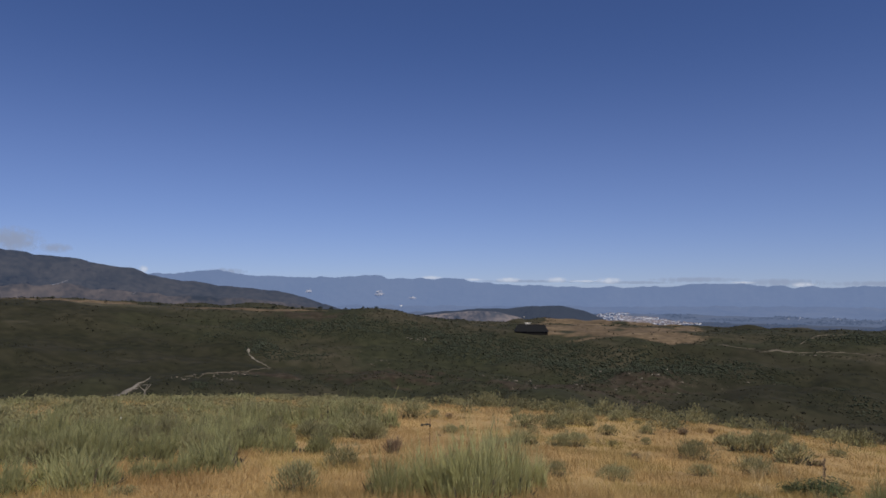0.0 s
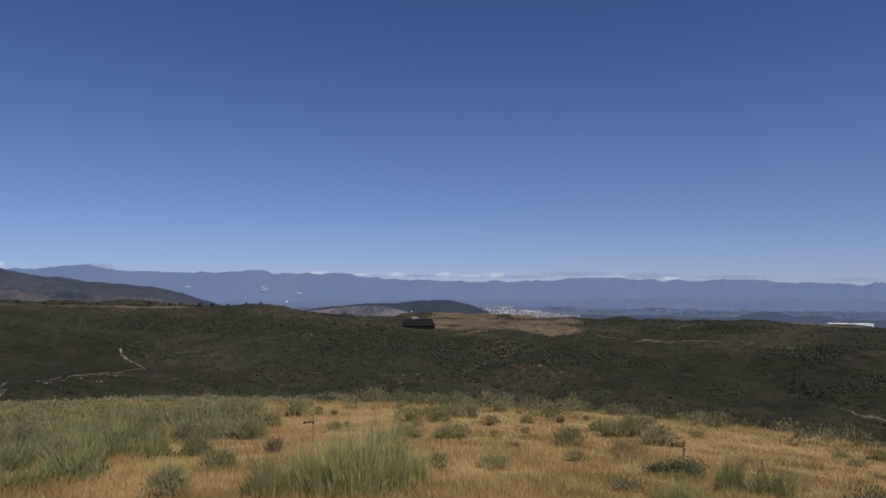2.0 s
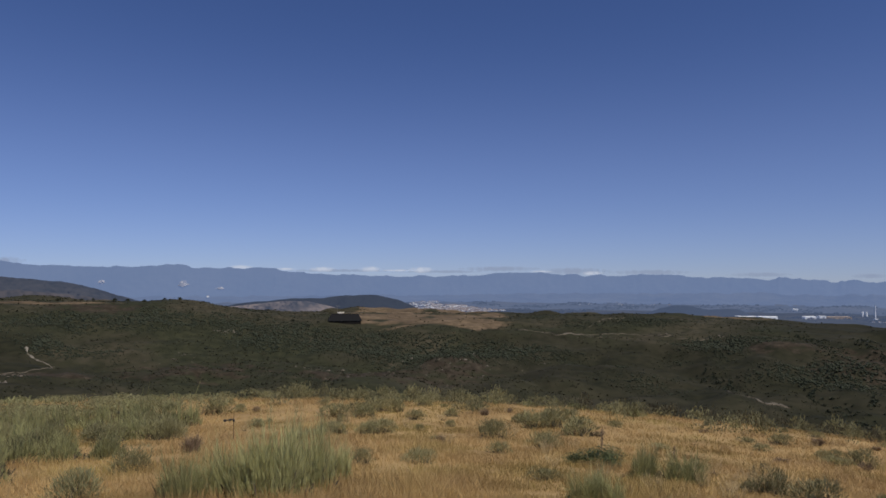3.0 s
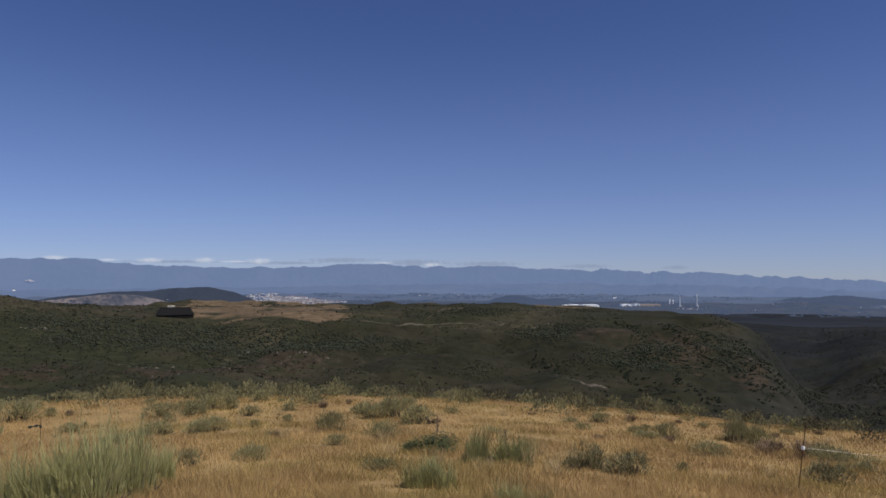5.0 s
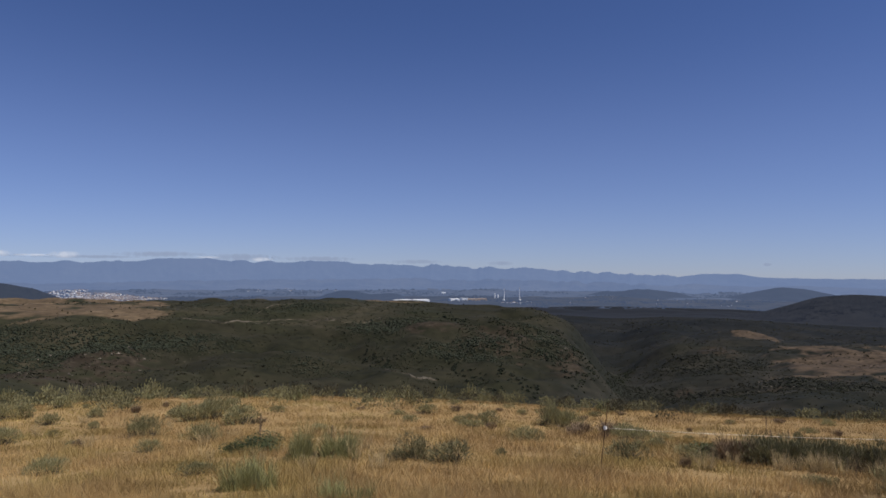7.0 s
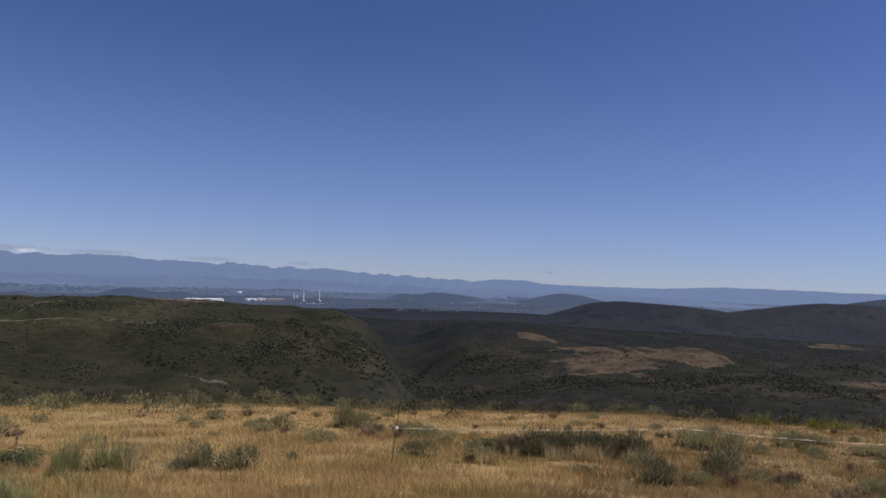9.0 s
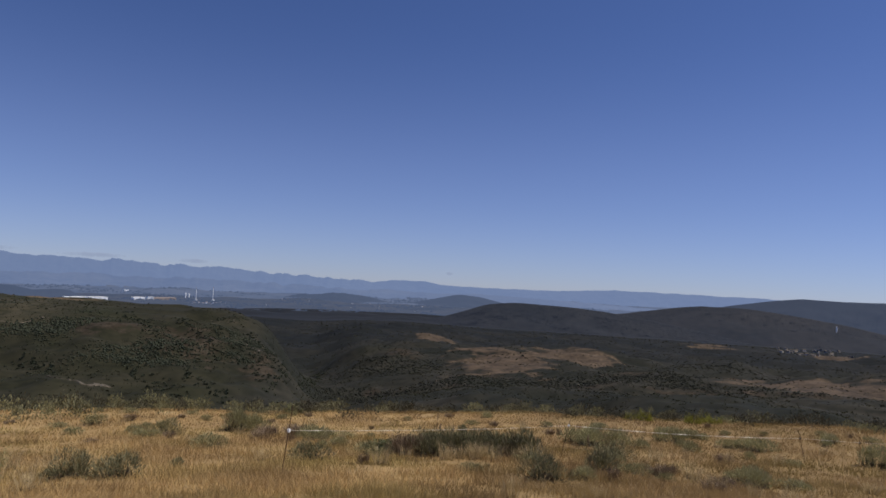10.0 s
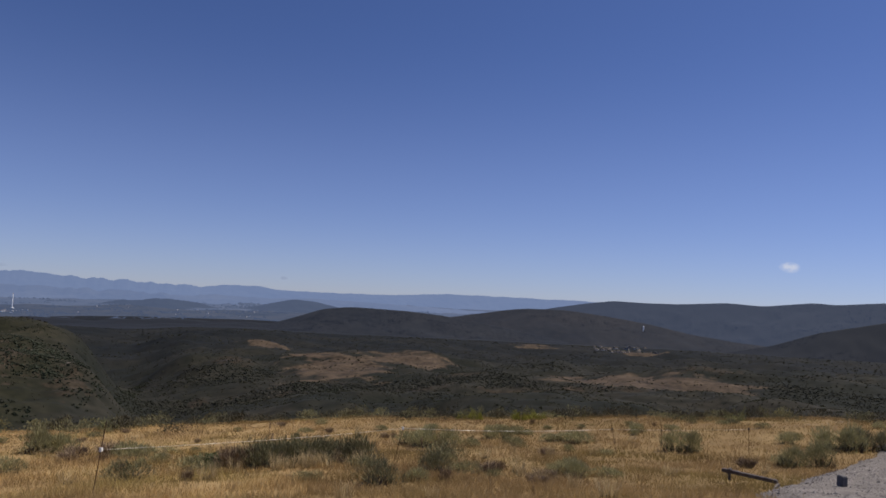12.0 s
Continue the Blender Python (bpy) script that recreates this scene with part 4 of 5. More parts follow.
    if style.split("_")[0] in ("broom", "clump", "plume"):
        v, f = tufts(rng, 48 if style[0] in "bp" else 80, 0.50 if style[0] in "bp" else 0.42, 0.56, 0.24 if style[0] in "bp" else 0.42, 0.019, 9, 0.3, 0.3)
    else:
        v, f = whips(rng, 40, 0.30, 0.8, 0.2, 0.014, 0.1, 0, 2)
    tagged(put(new("woody_base", mesh_of("woody_base", v, f, M_WOODY)), ob), kind="stuff")
    return ob


STYLES = {
    "B": ("broom_bush", "green broom bush of thin upright stems in dry grass", "broom", M_BROOM, 4),
    "S": ("round_bush", "low rounded grey-green bush in dry grass", "clump", M_SAGE, 4),
    "K": ("dusky_bush", "dusky dark grey-green bush among grass stalks", "clump", M_KERMES, 2),
    "H": ("heather_bush", "dark dusky bush on the hill's brow", "clump", M_DUSK, 2),
    "L": ("leafy_bush", "low dark green leafy bush in dry grass", "leafy", M_LEAF, 2),
    "D": ("dead_bush", "dry brown leafless bush with bare twigs", "dead", M_DEAD, 2),
    "C": ("broom_bush", "pale green broom bush of tall thin stems", "plume", M_PALEBROOM, 3),
    "T": ("dry_tuft", "pale tuft of long dry straw stems in the grass", "straw", M_STRAW, 2),
    "Y": ("yellow_bush", "yellow-green bush on the hill's edge", "broom", M_YELLOW, 1),
}
# x, y, width and height of each bush
BROOM = ((-3.2, 17.8, 1.04, 0.55), (-4.5, 17.6, 1.71, 0.82), (-3, 28.1, 2.24, 1.32), (-6.6, 11.3, 1.78, 0.69), (-5.9, 11.4, 1.09, 0.61), (-5.7, 11.8, 0.66, 0.58), (-5.4, 12.8, 0.77, 0.4), (-4.9, 13.1, 0.83, 0.54),
         (-4.4, 13.6, 1.21, 0.75), (-6.4, 17.4, 2.02, 0.93), (-7.3, 15.5, 2.16, 0.86), (-9.1, 15.5, 2.26, 0.93), (-11.6, 21.6, 3.28, 1.13), (-9.5, 24.4, 3.28, 0.98), (-8, 28.6, 3.22, 1.04), (-5.3, 29.5, 2.75, 1.1))
PALE_BROOM = ((-0.8, 10.3, 0.74, 0.74), (-0.3, 10.5, 0.83, 0.75), (0.1, 10.2, 0.88, 0.91), (0.5, 10.1, 0.96, 1.11), (1, 10.8, 0.89, 1.07), (1.5, 11.8, 0.51, 0.67), (4.9, 9.3, 0.62, 0.53), (5.1, 8.9, 0.33, 0.38), (7.6, 11.6, 1.28, 0.68),
              (5.3, 7.6, 0.42, 0.36), (5.7, 7.5, 0.48, 0.24))
SAGE_LOW = ((-2.3, 10.9, 0.72, 0.59), (-2.1, 14.7, 0.81, 0.55), (-3.6, 27.4, 0.92, 0.42), (-1.5, 32.4, 1.19, 0.92), (-5, 11, 0.45, 0.18), (2.3, 14.2, 0.42, 0.39), (3.6, 14.5, 0.63, 0.38), (8, 22.4, 1, 0.8), (8.5, 19, 0.88, 0.63),
            (11.9, 27.1, 1.49, 0.94), (13.4, 28.8, 1.33, 0.8), (12.2, 24.3, 1.25, 0.73), (4.3, 23.1, 0.91, 0.59), (3.8, 22.8, 0.66, 0.54), (2.7, 23, 1.05, 0.58), (7, 29.6, 0.71, 0.51), (3.7, 31, 1.15, 0.73), (6.3, 32.7, 1.56, 0.78))
SAGE_MID = ((15.7, 13.2, 0.9, 0.5), (5, 32.6, 1.1, 0.61), (9, 30.8, 0.7, 0.48), (9, 35.9, 0.99, 0.68), (5, 31, 1.21, 0.52), (5.1, 11.4, 0.55, 0.27), (11.6, 28.7, 0.83, 0.44), (11.6, 10.5, 0.29, 0.31), (19.3, 18.3, 0.8, 0.6), (18.2, 18.2, 0.9, 0.36),
            (23.1, 18, 1.12, 0.59), (21.7, 13.7, 1.11, 0.64), (22.4, 12.9, 0.78, 0.26), (16.7, 8.5, 1.19, 0.41), (21.1, 23.9, 0.85, 0.45), (22.8, 17.6, 1.59, 1.06), (20.8, 13, 0.9, 0.53))
SAGE_FAR = ((27.2, -4.8, 1.3, 1.0), (14.1, 4.8, 0.55, 0.27), (14.4, 2.6, 0.51, 0.32), (25.9, 4.1, 1.74, 0.78), (17.7, 2, 0.74, 0.33), (17.9, -0.7, 0.59, 0.5), (29.5, -1.2, 1.02, 0.58), (26.3, 2.9, 0.7, 0.37), (33.1, -3.8, 0.71, 0.47), (32.3, 1.9, 1.34, 0.54),
            (23.6, -7.2, 0.65, 0.41), (23.1, -7.7, 1.45, 0.92), (28, -10.4, 1.57, 1.03), (29.9, -9.2, 0.67, 0.57), (18.8, -0.6, 0.87, 0.44), (29.8, 2.2, 1.29, 0.69), (30.5, -0.3, 1.31, 0.5), (26.6, 5, 1.39, 0.85))
DUSKY = ((11.7, 28.9, 0.78, 0.52), (9.2, 10.1, 1.35, 0.64), (9.2, 11, 0.48, 0.27), (14.3, 9, 0.91, 0.52), (13.7, 3.2, 0.82, 0.63), (16.9, 2.7, 0.71, 0.68), (36.7, -8.7, 0.68, 0.31), (28.4, -11.7, 1.56, 0.91), (20.9, 3.1, 1.16, 0.6))
LEAFY = ((7.95, 14.3, 1.25, 0.34), (7.4, 14.6, 0.7, 0.24), (17.1, 8.6, 1.06, 0.42))
DEAD = ((-1.3, 18.3, 0.65, 0.62), (10.8, 31.4, 0.61, 0.47), (25.9, 20.7, 1.16, 0.47), (21.7, 15.1, 1.85, 0.75), (22.8, 23.8, 0.71, 0.44), (20.4, 15.1, 0.94, 0.43), (18.8, 1.3, 0.66, 0.36), (17.4, 0, 0.89, 0.35), (22.8, -5.9, 0.81, 0.45), (18.4, 1.5, 0.74, 0.31), (16.3, 0.2, 0.82, 0.33))
YELLOW = ((39.5, 4.6, 1.45, 0.66), (39.6, 1.3, 1.76, 0.72))
BUSHES = {"B": BROOM, "C": PALE_BROOM, "S": SAGE_LOW + SAGE_MID + SAGE_FAR, "K": DUSKY, "L": LEAFY, "D": DEAD, "Y": YELLOW}


def bushes():
    rng = np.random.default_rng(23)
    made = {}
    def place(kind, x, y, wide, high):
        if math.hypot(x - 17.3, y + 4.6) < 1.5 or math.hypot(x, y) < 5:
            return
        name, label, style, mat, count = STYLES[kind]
        v = int(rng.integers(count))
        if style in ("broom", "clump") and (math.hypot(x, y) > 25 or (wide < 0.8 and math.hypot(x, y) > 15)):
            style, v = style + "_far", v + 10
        m = pose(x, y, float(land(x, y)) - 0.02, rng.uniform(-4, 4), rng.uniform(-4, 4), rng.uniform(0, 360)) @ Matrix.Diagonal((wide, wide, high, 1))
        if (kind, v) not in made:
            ob = shrub(name, label, 100 + 7 * v + ord(kind), style, mat)
            made[kind, v] = ob
            ob.matrix_basis = m
            ob["group"] = "shrubs on the hilltop"
        else:
            copy_thing(made[kind, v], Matrix(m) @ Matrix.Diagonal([1 / s for s in made[kind, v].scale] + [1]))
    joined = {}
    def join(kind, x, y, wide, high):
        """A bush of the brow, kept for one joined mesh of its kind."""
        joined.setdefault(kind, []).append((x, y, float(land(x, y)) - 0.02, wide, high, rng.uniform(0, 6.28)))
    def stand(kind, x, y, wide, high):
        """One bush, or a row of several across the view where it is wide."""
        n = 1 if kind == "L" else max(1, int(round(wide / 0.85)))
        d = math.hypot(x, y)
        for k in range(n):
            q = 0 if n == 1 else wide * ((k + 0.5) / n - 0.5) * 1.05
            w = 1.06 * wide if n == 1 else rng.uniform(0.85, 1.2) * wide / n * 1.25
            back = 0 if n == 1 else rng.uniform(-0.25, 0.45) * min(wide, 1.6)
            place(kind, x + q * y / d + back * x / d, y - q * x / d + back * y / d, w, high * (1.12 if n == 1 else rng.uniform(0.85, 1.2)))
    for kind, rows in BUSHES.items():
        for x, y, wide, high in rows:
            stand(kind, x, y, wide, high)
    # broom thickets on the flank of the hill
    for _ in range(380):
        a, d = rng.uniform(-38, -5), 15 + 29 * rng.uniform() ** 0.62
        x, y, z = on_land(a, d)
        if float(fbm(np.array(x / 5), np.array(y / 5), 3, 200)) > -0.22 and not (a > -14 and d < 22):
            # dusky bushes among the broom stand in for shaded gaps between clumps
            (place if d < 30 else join)("B" if rng.uniform() < (0.68 if d < 30 else 0.25) else "S" if rng.uniform() < 0.5 else "K", x, y, rng.uniform(0.75, 1.35), rng.uniform(0.5, 1.0) * (1 if d < 28 else 0.62 if d < 36 else 0.42))
    for _ in range(230):
        a, d = rng.uniform(-38, -5), rng.uniform(28, 42)
        x, y, z = on_land(a, d)
        join("B" if rng.uniform() < 0.2 else "S", x, y, rng.uniform(0.8, 1.6), rng.uniform(0.4, 0.8) * (1 if d < 36 else 0.65))
    # small tufts strewn through the grass
    for _ in range(110):
        a, d = rng.uniform(-2, 116), 13 + 25 * rng.uniform() ** 0.6
        x, y, z = on_land(a, d)
        if not on_gravel(np.array(x), np.array(y)):
            place("S" if rng.uniform() < 0.72 else "D", x, y, rng.uniform(0.3, 0.75), rng.uniform(0.25, 0.45))
    # a dense dusky thicket beside the fence, with straw before it
    for az in np.arange(65.2, 75.6, 0.55):
        x, y, z = on_land(az, 18.9 + rng.uniform(-0.5, 0.7))
        place("D" if az < 66.8 or rng.uniform() < 0.2 else "K", x, y, rng.uniform(0.7, 1.05), rng.uniform(0.75, 1.05))
        if rng.uniform() < 0.45:
            x, y, z = on_land(az + rng.uniform(-1, 1), 17.7 + rng.uniform(-0.4, 0.3))
            place("T", x, y, rng.uniform(0.35, 0.6), rng.uniform(0.35, 0.65))
    for _ in range(70):
        x, y, z = on_land(rng.uniform(-6, 114), rng.uniform(11, 34))
        if not on_gravel(np.array(x), np.array(y)):
            place("T", x, y, rng.uniform(0.25, 0.55), rng.uniform(0.3, 0.55))
    # the belt of bushes along the hill's brow
    for az in np.arange(-37, 117, 0.60):
        for d in (36.5 + rng.uniform(-3, 2), 41 + rng.uniform(-2, 2), 45.5 + rng.uniform(-2, 3)):
            a = az + rng.uniform(-0.9, 0.9)
            if rng.uniform() < (0.12 if a < -5 else 0.36) + (0.5 if d < 39 and a < 62 else 0.65 if d < 39 else 0):
                continue
            x, y, z = on_land(a, d)
            kind = "B" if rng.uniform() < (0.2 if a < 0 else 0.1) else ("S" if rng.uniform() < (0.8 if a < 0 else 0.45 if a < 40 else 0.3 if a < 62 else 0.15) else "K")
            if rng.uniform() < 0.62 * np.clip((a - 18) / 36, 0, 1) and kind != "B":
                kind = "H"
            w = rng.uniform(0.8, 1.5)
            join(kind, x, y, w, rng.uniform(0.45, 0.95) * (0.75 if a < -8 else 0.85 if a < 0 else 1.3 if a < 3 else 0.95 if kind == "B" else 1.85 if a < 36 else 1.6 if a < 55 else 1.25))
    for kind, rows in joined.items():
        name, label, style, mat, count = STYLES[kind]
        V, F, k = [], [], 0
        for x, y, z, wide, high, turn in rows:
            v, f = tufts(rng, 90, 1.0, 0.55, 0.22, 0.0185, 6, 0.25, 0.2) if kind == "B" else dome(rng, 230, 1.1, 0.82, 0.11, 0.0225, 6)
            c, s = math.cos(turn), math.sin(turn)
            V.append(np.stack([x + wide * (v[:, 0] * c - v[:, 1] * s), y + wide * (v[:, 0] * s + v[:, 1] * c), z + high * v[:, 2]], 1))
            F.append(f + k)
            k += len(v)
        tagged(new("brow_scrub", mesh_of("brow_scrub", np.concatenate(V), np.concatenate(F), mat)), "belt of low " + label.split(" in ")[0].split(" among ")[0] + " clumps along the brow", "scrub", kind="stuff")


bushes()


# ---- fence along the hilltop ----
def stake(x, y, lean_az, lean, knob, label, high=1.18, at=0.73):
    """A thin rusty rod, leaning a little, with an insulator part of the way up."""
    ob = thing("fence_stake", label, "stake", pose(x, y, float(land(x, y)) - 0.08), "stakes of the fence")
    dx, dy = math.sin(radians(lean_az)) * math.sin(radians(lean)), math.cos(radians(lean_az)) * math.sin(radians(lean))
    tip = Vector((dx, dy, math.cos(radians(lean)))) * (high + 0.08)
    shaft = part("rod", rod(0.0085, 0.007, (0, 0, 0), tip), M_RUST, ob)
    p = tip * at
    bm = rod(0.028, 0.022, p + Vector((0, 0, -0.035)), p + Vector((0, 0, 0.035)), 10)
    for s in (-0.012, 0.014):
        more = rod(0.034, 0.034, p + Vector((0, 0, s - 0.006)), p + Vector((0, 0, s + 0.006)), 10)
        me = bpy.data.meshes.new("tmp")
        more.to_mesh(me)
        more.free()
        bm.from_mesh(me)
        bpy.data.meshes.remove(me)
    part("insulator", bm, M_WHITE if knob == "white" else M_BLACK, shaft, knob + " plastic insulator")
    return Vector((x, y, float(land(x, y)) - 0.08)) + p, ob


pB, _ = stake(11.5, 7.8, 146, 6, "white", "thin rusty fence stake with a white insulator", 1.30, 0.65)
pC, _ = stake(20.26, 4.42, 168, 12, "white", "thin rusty fence stake holding white tape", 1.12, 0.86)
pD, _ = stake(26.9, -2.45, 5, 13, "black", "rusty fence stake leaning over, holding white tape", 1.12, 0.76)
pE, _ = stake(27.4, -7.15, 0, 1, "black", "upright rusty fence stake in dry grass", 1.05, 0.82)
stake_a = stake(-0.4, 21.1, 90, 1, "black", "rusty fence stake with a side arm", 0.88)[1]
stake(-3.9, 23.6, 0, 2, "black", "rusty fence stake among broom bushes")
stake(-10.35, 22.4, 0, 2, "white", "fence stake among broom bushes with a white insulator", 1.06)
stake(28.8, -4.3, 0, 2, "black", "short rusty fence stake in dry grass", 0.85)
side_arm = part("side_arm", rod(0.016, 0.016, (0, 0, 0.74), (-0.24, -0.05, 0.72)), M_BLACK, stake_a, "dark arm with a bolt")
part("arm_end", rod(0.045, 0.03, (-0.20, -0.05, 0.72), (-0.27, -0.06, 0.73)), M_BLACK, side_arm)
part("arm_bolt", rod(0.035, 0.035, (-0.12, -0.02, 0.73), (-0.06, 0, 0.735)), M_BLACK, side_arm)
stub = thing("short_peg", "short white peg in the grass beside broom", "peg", pose(-5.91, 11.44, float(land(-5.91, 11.44)) - 0.05, 4, 6))
part("peg", rod(0.012, 0.010, (0, 0, 0), (0, 0, 0.17)), M_TAPE, stub)
part("cap", rod(0.015, 0.015, (0, 0, 0.15), (0, 0, 0.18)), M_WHITE, stub)


M_WIRE = material("weathered_wire", (0.20, 0.18, 0.15), (0.42, 0.39, 0.34), 3, 0.6)


def tape(a, b, sag, label, wide=0.011, mat=None):
    """A twisted fence tape hanging between two stakes."""
    n = 60
    s = np.linspace(0, 1, n)
    pts = np.array(a)[None] * (1 - s[:, None]) + np.array(b)[None] * s[:, None]
    pts[:, 2] -= sag * 4 * s * (1 - s)
    along = np.array(b) - np.array(a)
    along /= np.linalg.norm(along)
    side = np.cross(along, (0, 0, 1))
    turn = s * np.linalg.norm(np.array(b) - np.array(a)) * 2.6 + np.sin(s * 17)
    off = (np.cos(turn)[:, None] * side[None] + np.sin(turn)[:, None] * np.array((0, 0, 1.0))[None]) * wide
    thick = np.cross(off, along)
    thick = thick / np.linalg.norm(thick, axis=1)[:, None] * min(0.002, wide * 0.5)
    V = np.stack([pts - off - thick, pts + off - thick, pts + off + thick, pts - off + thick], 1).reshape(-1, 3)
    i = np.arange(n - 1)[:, None] * 4
    F = np.concatenate([i + np.array([[k, (k + 1) % 4, (k + 1) % 4 + 4, k + 4]]) for k in range(4)])
    tagged(new("fence_tape", mesh_of("fence_tape", V, F, mat or M_TAPE)), label, "fence tape", "tapes of the fence")


tape(pC, pD, 0.08, "white twisted tape strung between two stakes", 0.0065)
tape(pB, pC, 0.05, "thin white twisted tape strung over bushes", 0.0030)
tape(pD, pE, 0.04, "white tape strung towards the gravel yard", 0.003)
tape(pE, (34, -16, float(land(34, -16)) + 0.8), 0.04, "thin weathered wire running on over the grass", 0.0012, M_WIRE)


# ---- dry stalks ----
def stalk(x, y, high, seed):
    rng = np.random.default_rng(seed)
    ob = thing("dry_stalk", "tall dry brown flower stalk with withered pods", "plant", pose(x, y, float(land(x, y)) - 0.03), "dry stalks")
    top = Vector((rng.uniform(-.06, .06), rng.uniform(-.06, .06), high))
    stem = part("stem", rod(0.014, 0.007, (0, 0, 0), top, 6), M_DEAD, ob)
    bm = bmesh.new()
    for _ in range(26):
        s = rng.uniform(0.55, 1.0)
        a = rng.uniform(0, 6.28)
        c = top * s + Vector((math.cos(a), math.sin(a), 0.3)) * 0.022
        bmesh.ops.create_icosphere(bm, subdivisions=1, radius=rng.uniform(0.010, 0.02), matrix=Matrix.Translation(c))
    tagged(part("pods", bm, M_DEAD, stem), kind="stuff")


for k, (x, y, high) in enumerate(((8.0, 14.7, 0.85), (11.2, 16.6, 0.45), (17.3, 8.0, 0.4), (21.5, 6.4, 0.6), (23.5, 4.2, 0.55), (25.8, 10.5, 0.6), (29.0, 12.0, 0.7))):
    stalk(x, y, high, 300 + k)

sap = on_land(-23.2, 43.5)
sapling = thing("bare_sapling", "bare pale forked sapling on the hill's brow", "tree", pose(*sap))
part("trunk", rod(0.045, 0.03, (0, 0, 0), (0.01, 0, 0.58), 7), M_TRACK, sapling)
for tip in ((-0.36, 0, 0.90), (0.34, 0.1, 0.93), (0.07, 0.2, 0.86)):
    part("limb", rod(0.026, 0.012, (0.01, 0, 0.55), tip, 6), M_TRACK, sapling)
part("top_twig", rod(0.013, 0.010, (-0.36, 0, 0.90), (0.34, 0.1, 0.93), 6), M_TRACK, sapling)


# ---- gravel yard with a fallen pole ----
def gravel():
    g = np.mgrid[6:46:0.28, -34:3:0.28]
    x, y = g[0], g[1]
    d = gravel_depth(x, y)
    z = land(x, y) + np.clip(d * 0.25, -0.2, 0.10) + 0.03 * fbm(x / 0.8, y / 0.8, 3, 85) + 0.10 * fbm(x / 3, y / 3, 2, 86) * np.clip(d, 0, 1)
    nx, ny = x.shape
    i = (np.arange(nx - 1)[:, None] * ny + np.arange(ny - 1)[None]).ravel()
    F = np.stack([i, i + ny, i + ny + 1, i + 1], 1)
    F = F[(d.ravel()[F] > -0.35).all(1)]
    me = mesh_of("gravel_yard", np.stack([x, y, z], -1).reshape(-1, 3), F, M_GRAVEL, True)
    tagged(new("gravel_yard", me), "pale grey gravel bank beside the grass", "gravel", kind="structure")
    rng = np.random.default_rng(88)
    n = 16000
    px, py = 14 + 16 * rng.uniform(0, 1, n) ** 1.1, rng.uniform(-17, -3, n)
    dd = gravel_depth(px, py)
    keep = (dd > -0.15) & (rng.uniform(0, 1, n) < 0.9)
    px, py, dd = px[keep], py[keep], dd[keep]
    size = 0.014 + 0.03 * rng.uniform(0, 1, len(px)) ** 4 + 0.03 * (rng.uniform(0, 1, len(px)) < 0.02)
    v, f = blob()
    P = v[None] * (1 + rng.uniform(-.35, .35, (len(px), len(v), 1))) * size[:, None, None] * np.array((1, 1, .7))
    pz = land(px, py) + np.clip(dd * 0.25, -0.2, 0.10) + 0.03 * fbm(px / 0.8, py / 0.8, 3, 85) + 0.10 * fbm(px / 3, py / 3, 2, 86) * np.clip(dd, 0, 1)
    P = P + np.stack([px, py, pz], 1)[:, None]
    F = f[None] + (np.arange(len(px)) * len(v))[:, None, None]
    tagged(new("gravel_stones", mesh_of("gravel_stones", P.reshape(-1, 3), F.reshape(-1, 3), M_STONE)), "loose pale grey stones on the gravel bank", "gravel", kind="stuff")


gravel()
gz = lambda x, y: float(land(x, y)) + min(0.10, max(-0.2, float(gravel_depth(np.array(x), np.array(y))) * 0.25))
low_end, high_end = Vector((17.05, -5.08, gz(17.05, -5.08) + 0.15)), Vector((17.79, -4.08, float(land(17.79, -4.08)) + 0.30))
pole = thing("fallen_pole", "dark steel post lying tilted against the gravel bank", "post", Matrix.Translation(low_end))
axis = high_end - low_end
rot = axis.to_track_quat("X", "Z").to_matrix().to_4x4()
part("beam", box((axis.length, 0.11, 0.075), (0, 0, 0), 0.008, None), M_STEEL, pole, "", Matrix.Translation(axis / 2) @ rot)
part("clamp", box((0.07, 0.15, 0.13), (0, 0, 0), 0.01, None), M_STEEL, pole, "dark steel clamp", Matrix.Translation(axis * 0.86) @ rot)
part("clamp_bolt", rod(0.03, 0.03, axis * 0.86, axis * 0.86 + Vector((0, 0, -0.2))), M_STEEL, pole)
# dark bars added in place of the shadowed hollow under the low end
foot = part("foot_bracket", rod(0.035, 0.03, (-0.15, 0.02, -0.02), (-0.42, 0.28, -0.14)), M_STEEL, pole)
part("bracket_tip", rod(0.03, 0.025, (-0.42, 0.28, -0.14), (-0.52, 0.52, -0.3)), M_STEEL, foot)
blk = thing("concrete_block", "grey weathered concrete block on the gravel", "block", pose(17.15, -6.45, gz(17.15, -6.45) + 0.10, 3, -4, 24))
bm = box((0.17, 0.16, 0.24), (0, 0, 0), 0.02)
for v in bm.verts:
    v.co += Vector((v.co.z * 0.08, 0, 0)) + Vector((random.uniform(-1, 1), random.uniform(-1, 1), random.uniform(-1, 1))) * 0.004
part("block", bm, M_CONCRETE, blk)


